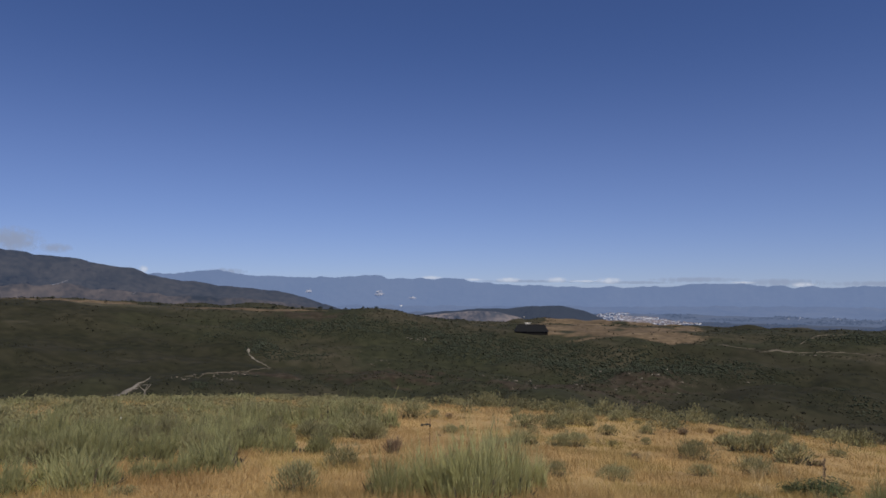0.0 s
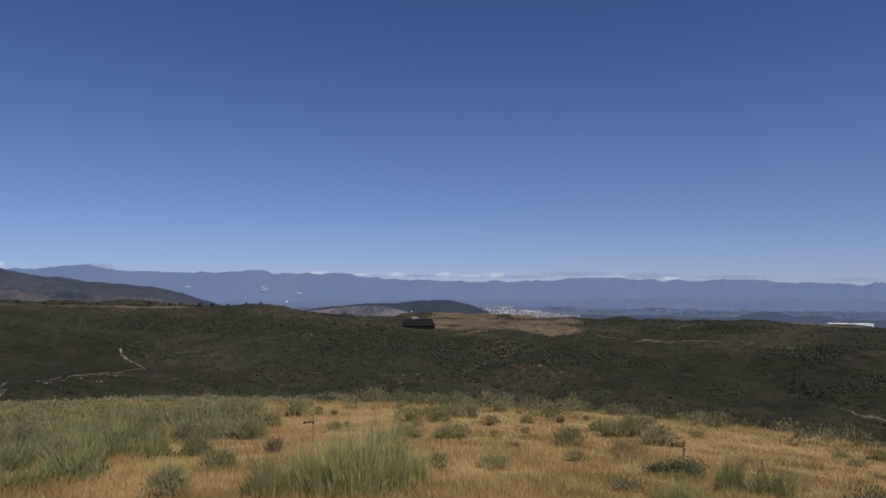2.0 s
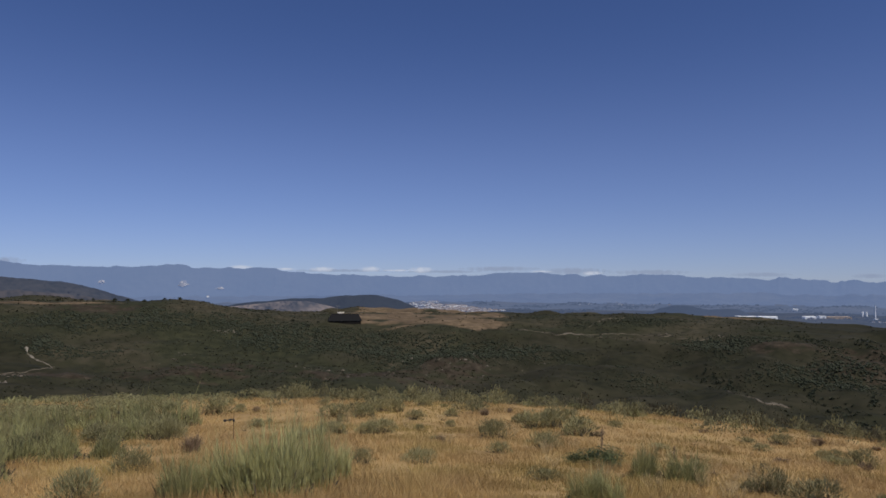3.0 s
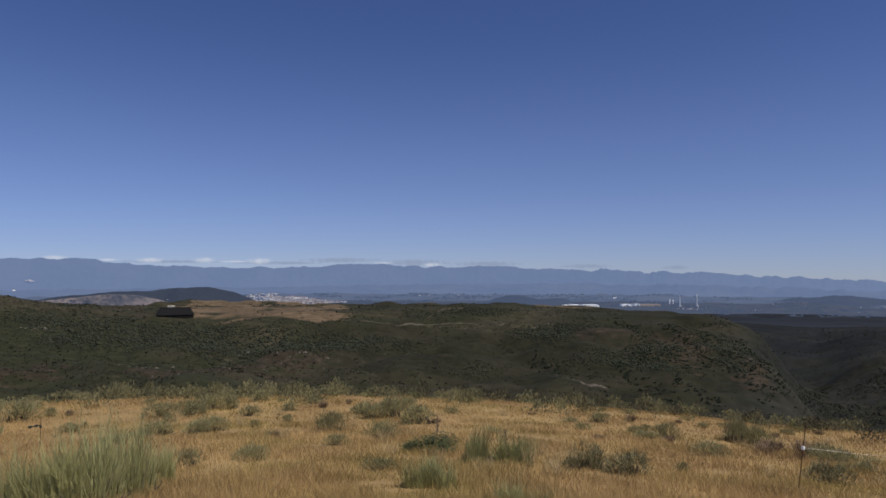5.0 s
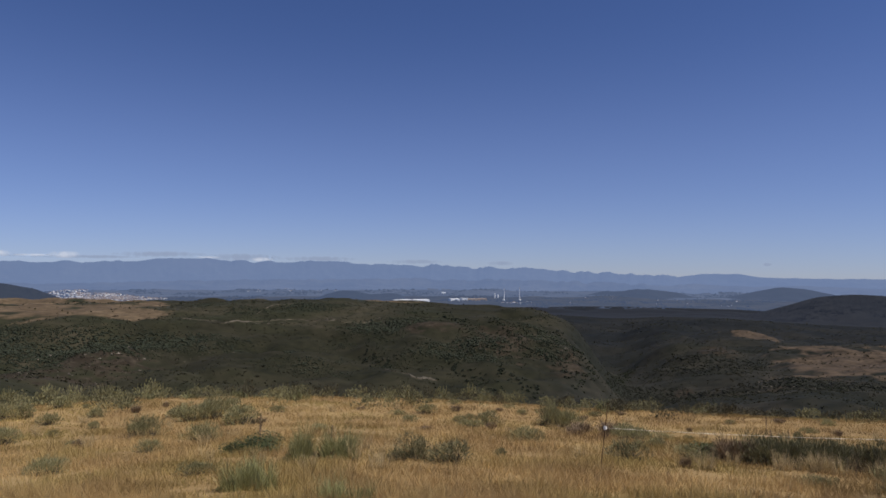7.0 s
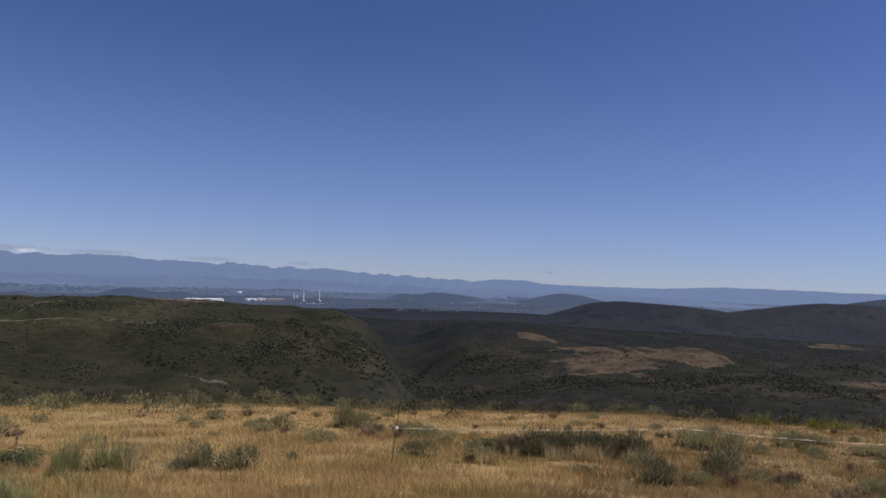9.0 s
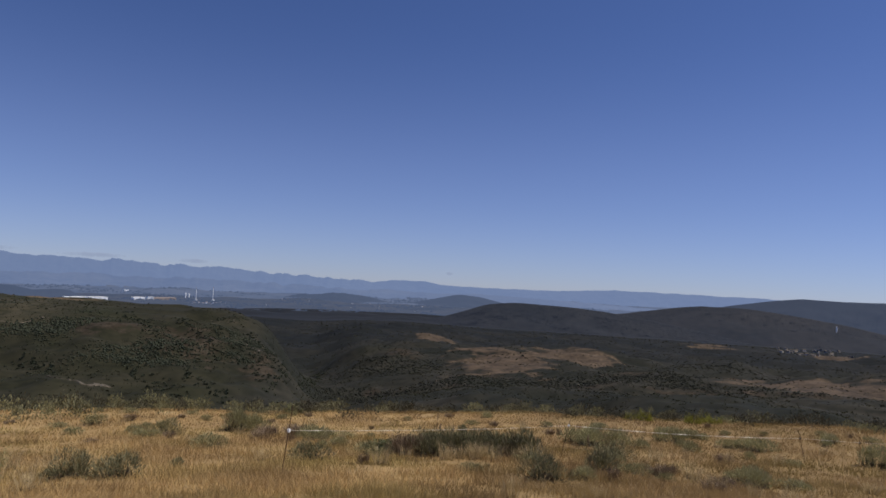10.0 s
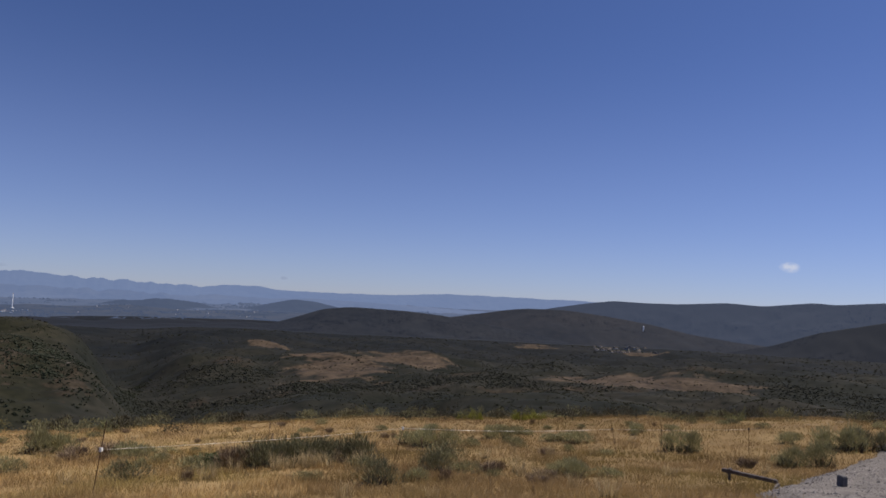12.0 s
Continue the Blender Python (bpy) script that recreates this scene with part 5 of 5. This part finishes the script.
# ---- tracks and rocks on the slopes ----
def track(label, points, wide, bare=0.0):
    """A bare dirt track laid on the land along bearings and distances."""
    P = []
    for (a0, d0), (a1, d1) in zip(points, points[1:]):
        for s in np.linspace(0, 1, 14, endpoint=False):
            P.append((a0 + (a1 - a0) * s, d0 + (d1 - d0) * s))
    P.append(points[-1])
    a, d = np.radians([p[0] for p in P]), np.array([p[1] for p in P])
    x, y = d * np.sin(a), d * np.cos(a)
    tx, ty = np.gradient(x), np.gradient(y)
    n = np.hypot(tx, ty)
    d = d + 5 * fbm(np.degrees(a) * 1.7, 0 * a, 3, 141)
    x, y = d * np.sin(a), d * np.cos(a)
    w = wide * np.clip(bare + 2.6 * fbm(x / 7, y / 7, 3, 140), 0.03, 2)
    i = np.arange(len(x))
    w = w * np.clip(np.minimum(i, len(x) - 1 - i) / 5, 0.15, 1)
    rows = []
    for o in (-1.3, -1, -.35, .35, 1, 1.3):
        px, py = x - ty / n * w * o, y + tx / n * w * o
        rows.append(np.stack([px, py, land(px, py) + (0.28 if abs(o) < 1.2 else -0.6)], 1))
    V = np.stack(rows, 1).reshape(-1, 3)
    i = (np.arange(len(x) - 1)[:, None] * 6 + np.arange(5)[None]).ravel()
    tagged(new("track", mesh_of("track", V, np.stack([i, i + 1, i + 7, i + 6], 1)[:, ::-1], M_TRACK if bare > 0.5 else M_FAINT, True)), label, "dirt track", kind="structure")


TRACKS = (
    ("pale dirt track winding through the heath", ((-15.7, 346), (-15.6, 338), (-15.0, 330), (-14.3, 323), (-13.9, 316)), 1.25, 0.85),
    ("broken stony track across the slope", ((-13.9, 318), (-14.4, 304), (-16.3, 294), (-18.6, 285), (-20.3, 277)), 0.45, -0.75),
    ("pale dirt track climbing from the valley", ((-25.6, 256), (-24.2, 262), (-23.3, 272), (-22.8, 289)), 1.0, 0.85),
    ("bare earth bank across the slope", ((37.6, 292), (38.6, 283), (39.6, 279), (40.6, 277), (41.9, 279)), 1.3, 0.48),
    ("broken dirt track along the far slope", ((21.6, 396), (23.4, 389), (24.6, 387), (27.5, 391), (30.0, 399), (32.6, 390), (34.5, 388), (36.6, 391)), 0.70, -0.08),
    ("faint dirt track under the ridge", ((27.2, 409), (28.1, 430), (29.0, 438), (30.4, 445)), 0.45, 0.3),
)
for label, pts, wide, bare in TRACKS:
    track(label, pts, wide, bare)


def rocks():
    rng = np.random.default_rng(150)
    nearer = ((-1.9, 377, 6, 2), (-2.4, 376, 4, 1.5), (-1.4, 378, 5, 1.5), (-16.5, 286, 6, 4), (-18.5, 283, 8, 4), (-17.3, 274, 3, 6), (-20.6, 268, 3, 5), (37, 396, 3.5, 3), (28, 386, 18, 3), (33, 392, 8, 3), (10, 285, 28, 14), (16, 300, 20, 16), (53, 380, 14, 40), (68, 420, 10, 20))
    further = ((72, 400, 20, 12), (80, 420, 30, 10), (14.5, 330, 20, 20), (49, 420, 14, 20), (22, 330, 20, 14), (-6, 330, 14, 10), (95, 470, 40, 12), (5, 300, 14, 10), (67.2, 405, 9, 5), (66.4, 398, 7, 4), (52.6, 372, 6, 14), (52.2, 350, 6, 10), (69, 690, 22, 10))
    spots = nearer + further
    X, Y = [], []
    for az, d, wide, deep in spots:
        n = int(8 + wide * 0.9)
        u, v = rng.normal(0, wide * .6, n), rng.normal(0, deep * .6, n)
        a = radians(az)
        X.append(d * math.sin(a) + u * math.cos(a) + v * math.sin(a))
        Y.append(d * math.cos(a) - u * math.sin(a) + v * math.cos(a))
    x, y = np.concatenate(X), np.concatenate(Y)
    scatter_clumps("rock_outcrops", "pale rocky outcrops in the heath", "rocks", M_ROCK, x, y, rng.uniform(0.2, 0.42, len(x)) * (1 + (rng.uniform(0, 1, len(x)) < 0.18)), rng, 0.55, 0.3)


rocks()


# ---- the stone barn on the ridge ----
def barn():
    x, y, z = on_land(7.25, 413)
    ob = thing("stone_barn", "long low stone barn with a dark slate roof on the ridge", "barn", pose(x, y, z - 0.2, 0, 0, -4))
    L, W, H, R = 18.6, 8.6, 1.5, 3.6
    walls = part("walls", box((L, W, H + 1.6), (0, 0, H / 2 - 0.8)), M_STONEWALL, ob)
    bm = bmesh.new()
    eave = [bm.verts.new((u * (L / 2 + 0.5), w * (W / 2 + 0.5), H - 0.15)) for u, w in ((-1, -1), (1, -1), (1, 1), (-1, 1))]
    under = [bm.verts.new((v.co.x, v.co.y, v.co.z - 0.22)) for v in eave]
    top = [bm.verts.new((u * (L / 2 - 1.4), 0, H + R)) for u in (-1, 1)]
    bm.faces.new((eave[0], eave[1], top[1], top[0])), bm.faces.new((eave[2], eave[3], top[0], top[1]))
    bm.faces.new((eave[1], eave[2], top[1])), bm.faces.new((eave[3], eave[0], top[0])), bm.faces.new(under[::-1])
    for k in range(4):
        bm.faces.new((under[k], under[(k + 1) % 4], eave[(k + 1) % 4], eave[k]))
    bmesh.ops.recalc_face_normals(bm, faces=bm.faces)
    roof = part("roof", bm, M_SLATE, ob, "dark grey slate roof with steep hips")
    part("roof_ridge", rod(0.16, 0.16, (-L / 2 + 1.4, 0, H + R), (L / 2 - 1.4, 0, H + R)), M_SLATE, roof)
    part("barn_door", box((2.6, 0.12, 1.2), (3.0, -W / 2 - 0.03, 0.65), 0.03), M_STONEWALL, walls, "dark wooden barn door")
    for u in (-6.5, -2.5, 7.3):
        part("window_opening", box((0.9, 0.1, 0.5), (u, -W / 2 - 0.02, 0.85), 0.02), M_BLACK, walls)
    hut = thing("pale_hut", "low pale hut standing behind the barn", "hut", pose(*on_land(6.95, 436), 0, 0, -8))
    part("hut_walls", box((3.6, 3.0, 2.6), (0, 0, 1.3), 0.05), M_VILLAGE, hut)
    part("hut_roof", box((4.0, 3.4, 0.25), (0, 0, 2.7), 0.05), M_TAPE, hut, "whitish flat roof")
    mast = thing("mast", "slender white mast behind the barn", "mast", pose(*on_land(6.65, 440)))
    part("pole", rod(0.10, 0.06, (0, 0, 0), (0, 0, 6.2), 8), M_TRACK, mast)
    part("head", box((0.4, 0.3, 0.5), (0.05, 0, 6.2), 0.06), M_TAPE, mast)


barn()


# ---- small trees on the ridge ----
def ridge_tree(seed, m):
    """A small evergreen tree: trunk, limbs and a ragged crown of leaves."""
    rng = np.random.default_rng(seed)
    ob = thing("ridge_tree", "small dark evergreen tree on the ridge", "tree", m, "trees on the ridge")
    part("trunk", rod(0.13, 0.07, (0, 0, -0.3), (0.1, 0, 1.5), 7), M_WOODY, ob)
    for k in range(3):
        a = k * 2.1 + rng.uniform(0, 1)
        part("limb", rod(0.06, 0.02, (0.08, 0, 1.1), (math.cos(a) * 0.7, math.sin(a) * 0.7, 2.1), 5), M_WOODY, ob)
    v, f = dome(rng, 420, 2.6, 3.0, 0.42, 0.09, 9)
    tagged(put(new("crown", mesh_of("crown", v + np.array((0, 0, 0.75)), f, M_OAK)), ob), kind="stuff")
    return ob


rng_tree = np.random.default_rng(610)
first_tree = None
for az, d in ((4.3, 398), (5.1, 406), (3.1, 412), (-5.5, 440), (-6.6, 446), (-8.0, 444), (-9.2, 448), (-10.1, 443), (-11.5, 447), (-12.3, 445), (-13.8, 448), (-15.0, 446), (-17.2, 447), (-19.5, 449), (-22.4, 447), (-26.0, 447), (-29.5, 445), (21.5, 446), (27.0, 446)):
    m = Matrix.Translation(on_land(az, d)) @ Matrix.Rotation(rng_tree.uniform(0, 6), 4, "Z") @ Matrix.Diagonal((*[rng_tree.uniform(0.55, 0.95)] * 3, 1))
    if first_tree is None:
        first_tree = ridge_tree(611, m)
    else:
        copy_thing(first_tree, m @ Matrix.Diagonal([1 / s for s in first_tree.scale] + [1]))


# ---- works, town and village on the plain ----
# distant walls, roofs and doors glow faintly: haze painted into them
M_PALE = hazed_material("pale_walls", (0.50, 0.50, 0.50), (0.82, 0.82, 0.80), 0.18, 0.02)
M_HALLWHITE = hazed_material("white_halls", (0.74, 0.74, 0.73), (0.85, 0.85, 0.84), 0.16, 0.02)
M_SHED = hazed_material("tan_sheds", (0.26, 0.20, 0.15), (0.38, 0.30, 0.23), 0.10, 0.02)
M_TILE = hazed_material("tile_roofs", (0.11, 0.09, 0.08), (0.24, 0.20, 0.18), 0.14, 0.05)
M_SHADEPANE = hazed_material("far_openings", (0.04, 0.045, 0.05), (0.07, 0.075, 0.08), 0.10, 0.05)




def at_plain(az, el):
    """A place on the plain seen under that angle."""
    d = (EYE - PLAIN) / math.tan(radians(-el))
    return d * math.sin(radians(az)), d * math.cos(radians(az)), d


def chimney(az, el_top, el_base):
    x, y, d = at_plain(az, el_base)
    high = EYE + d * math.tan(radians(el_top)) - float(plain_height(x, y)) + 2
    ob = thing("chimney", "tall pale concrete chimney of the far works", "chimney", pose(x, y, float(plain_height(x, y)) - 2), "chimneys of the works")
    shaft = part("shaft", rod(1.7, 1.1, (0, 0, 0), (0, 0, high), 20), M_PALE, ob)
    part("rim", rod(1.25, 1.25, (0, 0, high - 1.2), (0, 0, high + 0.6), 20), M_SHED, shaft)
    part("base_block", box((9, 8, 5), (0, 0, 2.5), 0.4), M_PALE, ob)


chimney(47.32, -2.20, -3.25)
chimney(48.58, -2.10, -3.22)


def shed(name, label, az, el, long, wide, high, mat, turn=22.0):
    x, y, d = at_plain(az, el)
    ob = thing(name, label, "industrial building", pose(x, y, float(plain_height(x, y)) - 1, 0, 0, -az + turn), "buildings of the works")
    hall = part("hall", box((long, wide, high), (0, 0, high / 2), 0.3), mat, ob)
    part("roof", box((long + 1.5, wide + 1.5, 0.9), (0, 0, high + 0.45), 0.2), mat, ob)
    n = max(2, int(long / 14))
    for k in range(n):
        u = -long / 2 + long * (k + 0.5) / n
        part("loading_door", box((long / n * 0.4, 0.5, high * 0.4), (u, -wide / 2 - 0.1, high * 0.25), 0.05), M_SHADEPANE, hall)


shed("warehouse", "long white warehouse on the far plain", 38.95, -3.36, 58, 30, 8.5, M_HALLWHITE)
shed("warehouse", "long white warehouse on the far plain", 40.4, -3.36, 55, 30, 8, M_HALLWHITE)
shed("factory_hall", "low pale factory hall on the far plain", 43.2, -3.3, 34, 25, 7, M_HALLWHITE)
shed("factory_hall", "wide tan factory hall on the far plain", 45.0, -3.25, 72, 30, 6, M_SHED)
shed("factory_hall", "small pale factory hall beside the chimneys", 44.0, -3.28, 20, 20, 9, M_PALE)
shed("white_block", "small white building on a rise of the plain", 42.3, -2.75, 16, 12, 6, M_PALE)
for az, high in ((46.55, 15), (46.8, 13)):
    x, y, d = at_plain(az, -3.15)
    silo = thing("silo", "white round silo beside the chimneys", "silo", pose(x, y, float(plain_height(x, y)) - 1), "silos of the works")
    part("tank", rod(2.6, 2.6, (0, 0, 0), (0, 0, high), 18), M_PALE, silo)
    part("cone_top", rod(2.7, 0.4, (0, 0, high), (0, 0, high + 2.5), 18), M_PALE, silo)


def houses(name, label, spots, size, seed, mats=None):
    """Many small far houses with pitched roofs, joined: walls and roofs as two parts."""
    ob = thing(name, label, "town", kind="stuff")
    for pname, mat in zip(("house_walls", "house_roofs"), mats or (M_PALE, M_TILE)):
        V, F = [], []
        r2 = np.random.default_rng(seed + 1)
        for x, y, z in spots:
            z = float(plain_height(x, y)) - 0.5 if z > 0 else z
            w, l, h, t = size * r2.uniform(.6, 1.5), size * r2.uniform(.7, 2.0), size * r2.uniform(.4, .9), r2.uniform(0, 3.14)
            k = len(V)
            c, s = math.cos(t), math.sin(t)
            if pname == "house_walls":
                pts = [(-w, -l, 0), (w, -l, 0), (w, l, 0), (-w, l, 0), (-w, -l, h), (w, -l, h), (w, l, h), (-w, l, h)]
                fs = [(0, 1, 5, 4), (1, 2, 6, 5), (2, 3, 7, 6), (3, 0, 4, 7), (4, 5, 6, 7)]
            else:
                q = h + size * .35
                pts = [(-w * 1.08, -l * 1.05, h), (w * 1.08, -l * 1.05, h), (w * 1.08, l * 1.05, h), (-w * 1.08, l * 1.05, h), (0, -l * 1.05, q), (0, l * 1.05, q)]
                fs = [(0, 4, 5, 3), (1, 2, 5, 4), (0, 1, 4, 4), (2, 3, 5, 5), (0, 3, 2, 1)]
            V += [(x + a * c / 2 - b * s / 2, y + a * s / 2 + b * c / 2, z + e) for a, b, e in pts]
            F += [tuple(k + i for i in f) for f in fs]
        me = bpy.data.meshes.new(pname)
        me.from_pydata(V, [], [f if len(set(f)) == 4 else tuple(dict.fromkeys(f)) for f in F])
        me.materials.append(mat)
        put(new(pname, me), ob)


def town():
    rng = np.random.default_rng(170)
    S = []
    while len(S) < 1150:
        az = rng.normal(16.0, 2.0)
        el = -3.12 + 0.85 * rng.uniform(0, 1) ** 2.2 + 0.02 * (az - 16)
        if not 12.4 < az < 21 or el > -2.3 - 0.09 * (az - 12.4) * (az > 15):
            continue
        x, y, d = at_plain(az, el)
        S.append((x, y, d))
    houses("far_town", "white town with red roofs on the hazy plain", S, 5.4, 171)
    S = [at_plain(rng.normal(48.3, .5), rng.uniform(-3.55, -3.35)) for _ in range(22)]
    houses("far_hamlet", "pale hamlet below the works' chimneys", S, 3.6, 172)
    S = [at_plain(rng.uniform(-10, -1), rng.uniform(-2.0, -1.75)) for _ in range(34)]
    houses("far_hamlet", "scattered pale houses at the mountains' foot", S, 8, 173)
    S = [at_plain(rng.uniform(24, 34), rng.uniform(-2.55, -2.35)) for _ in range(16)]
    houses("far_hamlet", "scattered pale farms on the hazy plain", S, 3.6, 174)
    S = [at_plain(rng.uniform(52, 66), rng.uniform(-3.4, -2.9)) for _ in range(16)]
    houses("far_hamlet", "scattered pale houses on the wooded plain", S, 3.2, 175)


town()


def village():
    """A hamlet of slate-roofed houses under the dark hills."""
    rng = np.random.default_rng(180)
    S = []
    for _ in range(34):
        az, d = rng.normal(95.0, 1.3), rng.uniform(1180, 1385)
        x, y, z = on_land(az, d)
        S.append((x, y, z - 0.5))
    houses("village", "small village of pale houses under the hills", S, 3.7, 181, (M_VILLAGE, M_ROCK))


village()
tw = thing("white_tower", "small white tower on the far hillside", "tower", pose(1880 * math.sin(radians(96.67)), 1880 * math.cos(radians(96.67)), EYE + 1880 * math.tan(radians(-2.62))))
part("shaft", rod(1.4, 1.1, (0, 0, -6), (0, 0, 5), 12), M_PALE, tw)
part("cap", rod(1.6, 0.4, (0, 0, 5), (0, 0, 7.5), 12), M_PALE, tw)


# ---- clouds low over the far range ----
def cloud_material(name, tone, thick):
    m = bpy.data.materials.new(name)
    m.use_nodes = True
    n, l = m.node_tree.nodes, m.node_tree.links
    n.clear()
    out, mix, clear, glow = n.new("ShaderNodeOutputMaterial"), n.new("ShaderNodeMixShader"), n.new("ShaderNodeBsdfTransparent"), n.new("ShaderNodeEmission")
    # the cloud's daylight brightness is set as emission on a flat disc
    glow.inputs["Color"].default_value, glow.inputs["Strength"].default_value = (*tone, 1), 1.0
    co, tex, bell, mul, ramp = n.new("ShaderNodeTexCoord"), n.new("ShaderNodeTexNoise"), n.new("ShaderNodeTexGradient"), n.new("ShaderNodeMath"), n.new("ShaderNodeMapRange")
    bell.gradient_type = "SPHERICAL"
    geo = n.new("ShaderNodeNewGeometry")
    tex.inputs["Scale"].default_value, tex.inputs["Detail"].default_value = 0.030, 6
    l.new(geo.outputs["Position"], tex.inputs["Vector"])
    l.new(co.outputs["Object"], bell.inputs["Vector"])
    mul.operation = "MULTIPLY"
    l.new(tex.outputs["Fac"], mul.inputs[0])
    l.new(bell.outputs["Fac"], mul.inputs[1])
    ramp.inputs["From Min"].default_value, ramp.inputs["From Max"].default_value, ramp.inputs["To Max"].default_value = 0.10, 0.38, thick
    l.new(mul.outputs[0], ramp.inputs["Value"])
    l.new(ramp.outputs[0], mix.inputs[0])
    l.new(clear.outputs[0], mix.inputs[1])
    l.new(glow.outputs[0], mix.inputs[2])
    l.new(mix.outputs[0], out.inputs["Surface"])
    return m


M_CLOUD = cloud_material("bright_cloud", (0.60, 0.64, 0.74), 0.72)
M_VEIL = cloud_material("grey_cloud", (0.27, 0.325, 0.46), 0.75)
# bearing, angle above eye level, half width and half height in degrees, and whether it is bright
CLOUDS = ((-32.0, 3.05, 2.6, 1.35, 0), (-32.3, 3.0, 1.9, 1.0, 0), (-29.4, 2.55, 1.5, 0.5, 0), (-23.5, 1.08, 0.5, 0.4, 1), (-17.5, .95, 2.2, 0.4, 0), (-1, 0.55, 1.4, 0.25, 1), (5.4, 0.40, 1.4, 0.28, 1), (9.3, 0.42, 1.3, 0.32, 1), (13.5, 0.36, 1.4, 0.34, 1),
          (7, 0.30, 6.0, 0.17, 0), (2.4, 0.42, 1.3, 0.14, 1), (11.5, 0.32, 1.7, 0.12, 1), (15, 0.22, 5.0, 0.18, 0), (23.4, 0.24, 1.3, 0.12, 1), (20, 0.45, 4.5, 0.30, 0), (26, 0.25, 4.0, 0.40, 0), (27.5, 0.10, 1.2, 0.25, 1), (32, 0.16, 4.0, 0.3, 0), (40, -0.02, 3.0, 0.25, 0), (47, -0.1, 1.5, 0.25, 0), (107.0, 2.62, 0.95, 0.55, 1), (67.4, -0.05, 0.5, 0.2, 0))
for az, el, wide, high, bright in CLOUDS:
    d = 4850
    bm = bmesh.new()
    bmesh.ops.create_circle(bm, cap_ends=True, segments=32, radius=1)
    me = bpy.data.meshes.new("cloud")
    bm.to_mesh(me)
    bm.free()
    me.materials.append(M_CLOUD if bright else M_VEIL)
    ob = new("cloud", me)
    ob.matrix_basis = pose(d * math.sin(radians(az)), d * math.cos(radians(az)), EYE + d * math.tan(radians(el)), 90, 0, -az) @ Matrix.Diagonal((d * radians(wide), d * radians(high), 1, 1))
    ob.visible_shadow = False
    tagged(ob, "small soft white cloud low over the mountains" if bright else "thin grey cloud veil low over the mountains", "cloud", "clouds", kind="structure")


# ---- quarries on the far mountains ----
# pale rock with haze emission laid over it
M_QUARRY = hazed_material("quarry_faces", (0.13, 0.122, 0.116), (0.34, 0.325, 0.315), 0.42, 0.02)


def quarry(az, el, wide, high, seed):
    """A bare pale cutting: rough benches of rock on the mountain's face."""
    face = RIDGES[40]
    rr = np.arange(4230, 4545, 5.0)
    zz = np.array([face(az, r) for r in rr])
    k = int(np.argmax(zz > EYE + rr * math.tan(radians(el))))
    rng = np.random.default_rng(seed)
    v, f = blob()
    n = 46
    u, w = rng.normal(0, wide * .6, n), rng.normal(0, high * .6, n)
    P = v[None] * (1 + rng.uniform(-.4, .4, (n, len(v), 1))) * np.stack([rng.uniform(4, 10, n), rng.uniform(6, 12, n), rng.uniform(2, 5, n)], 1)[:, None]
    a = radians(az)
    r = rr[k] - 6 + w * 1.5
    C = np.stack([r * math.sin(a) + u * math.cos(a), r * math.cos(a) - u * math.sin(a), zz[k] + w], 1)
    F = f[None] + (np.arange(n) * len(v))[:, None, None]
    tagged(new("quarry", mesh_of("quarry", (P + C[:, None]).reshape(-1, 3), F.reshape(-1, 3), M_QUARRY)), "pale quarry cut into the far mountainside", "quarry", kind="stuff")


quarry(-11.0, -0.60, 12, 5, 401)
quarry(-5.3, -0.80, 18, 12, 402)
quarry(-2.6, -1.15, 12, 4, 403)


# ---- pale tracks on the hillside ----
# track colour plus the same emitted haze as the hillside
M_HILLTRACK = hazed_material("hill_track", (0.16, 0.145, 0.13), (0.30, 0.28, 0.26), 0.18, 0.05)


def hill_track(label, seed, near, far, points, wide):
    """A bare track on a far hillside along bearings and angles."""
    face, rr, P = RIDGES[seed], np.arange(near, far, 3.0), []
    for (a0, e0), (a1, e1) in zip(points, points[1:]):
        for s in np.linspace(0, 1, 12):
            az, el = a0 + (a1 - a0) * s, e0 + (e1 - e0) * s
            zz = np.array([face(az, r) for r in rr])
            k = int(np.argmax(zz > EYE + rr * math.tan(radians(el))))
            if k == 0:
                continue
            P.append((rr[k] * math.sin(radians(az)), rr[k] * math.cos(radians(az)), zz[k] + 0.5))
    P = np.array(P)
    V = np.stack([P - (0, 0, wide), P + (0, 0, wide), P + (0, 2.5, wide), P + (0, 2.5, -wide)], 1).reshape(-1, 3)
    i = np.arange(len(P) - 1)[:, None] * 4
    F = np.concatenate([i + np.array([[k, (k + 1) % 4, (k + 1) % 4 + 4, k + 4]]) for k in range(4)])
    tagged(new("track", mesh_of("track", V, F, M_HILLTRACK)), label, "dirt track", kind="structure")


hill_track("pale track cut into the hillside", 90, 1690, 2095, ((-31.0, -0.46), (-29.1, -0.06), (-28.5, 0.18)), 1.0)
hill_track("pale steep track cut into the hillside", 94, 1552, 1748, ((-24.2, -0.90), (-23.9, -0.62), (-23.7, -0.40)), 0.9)
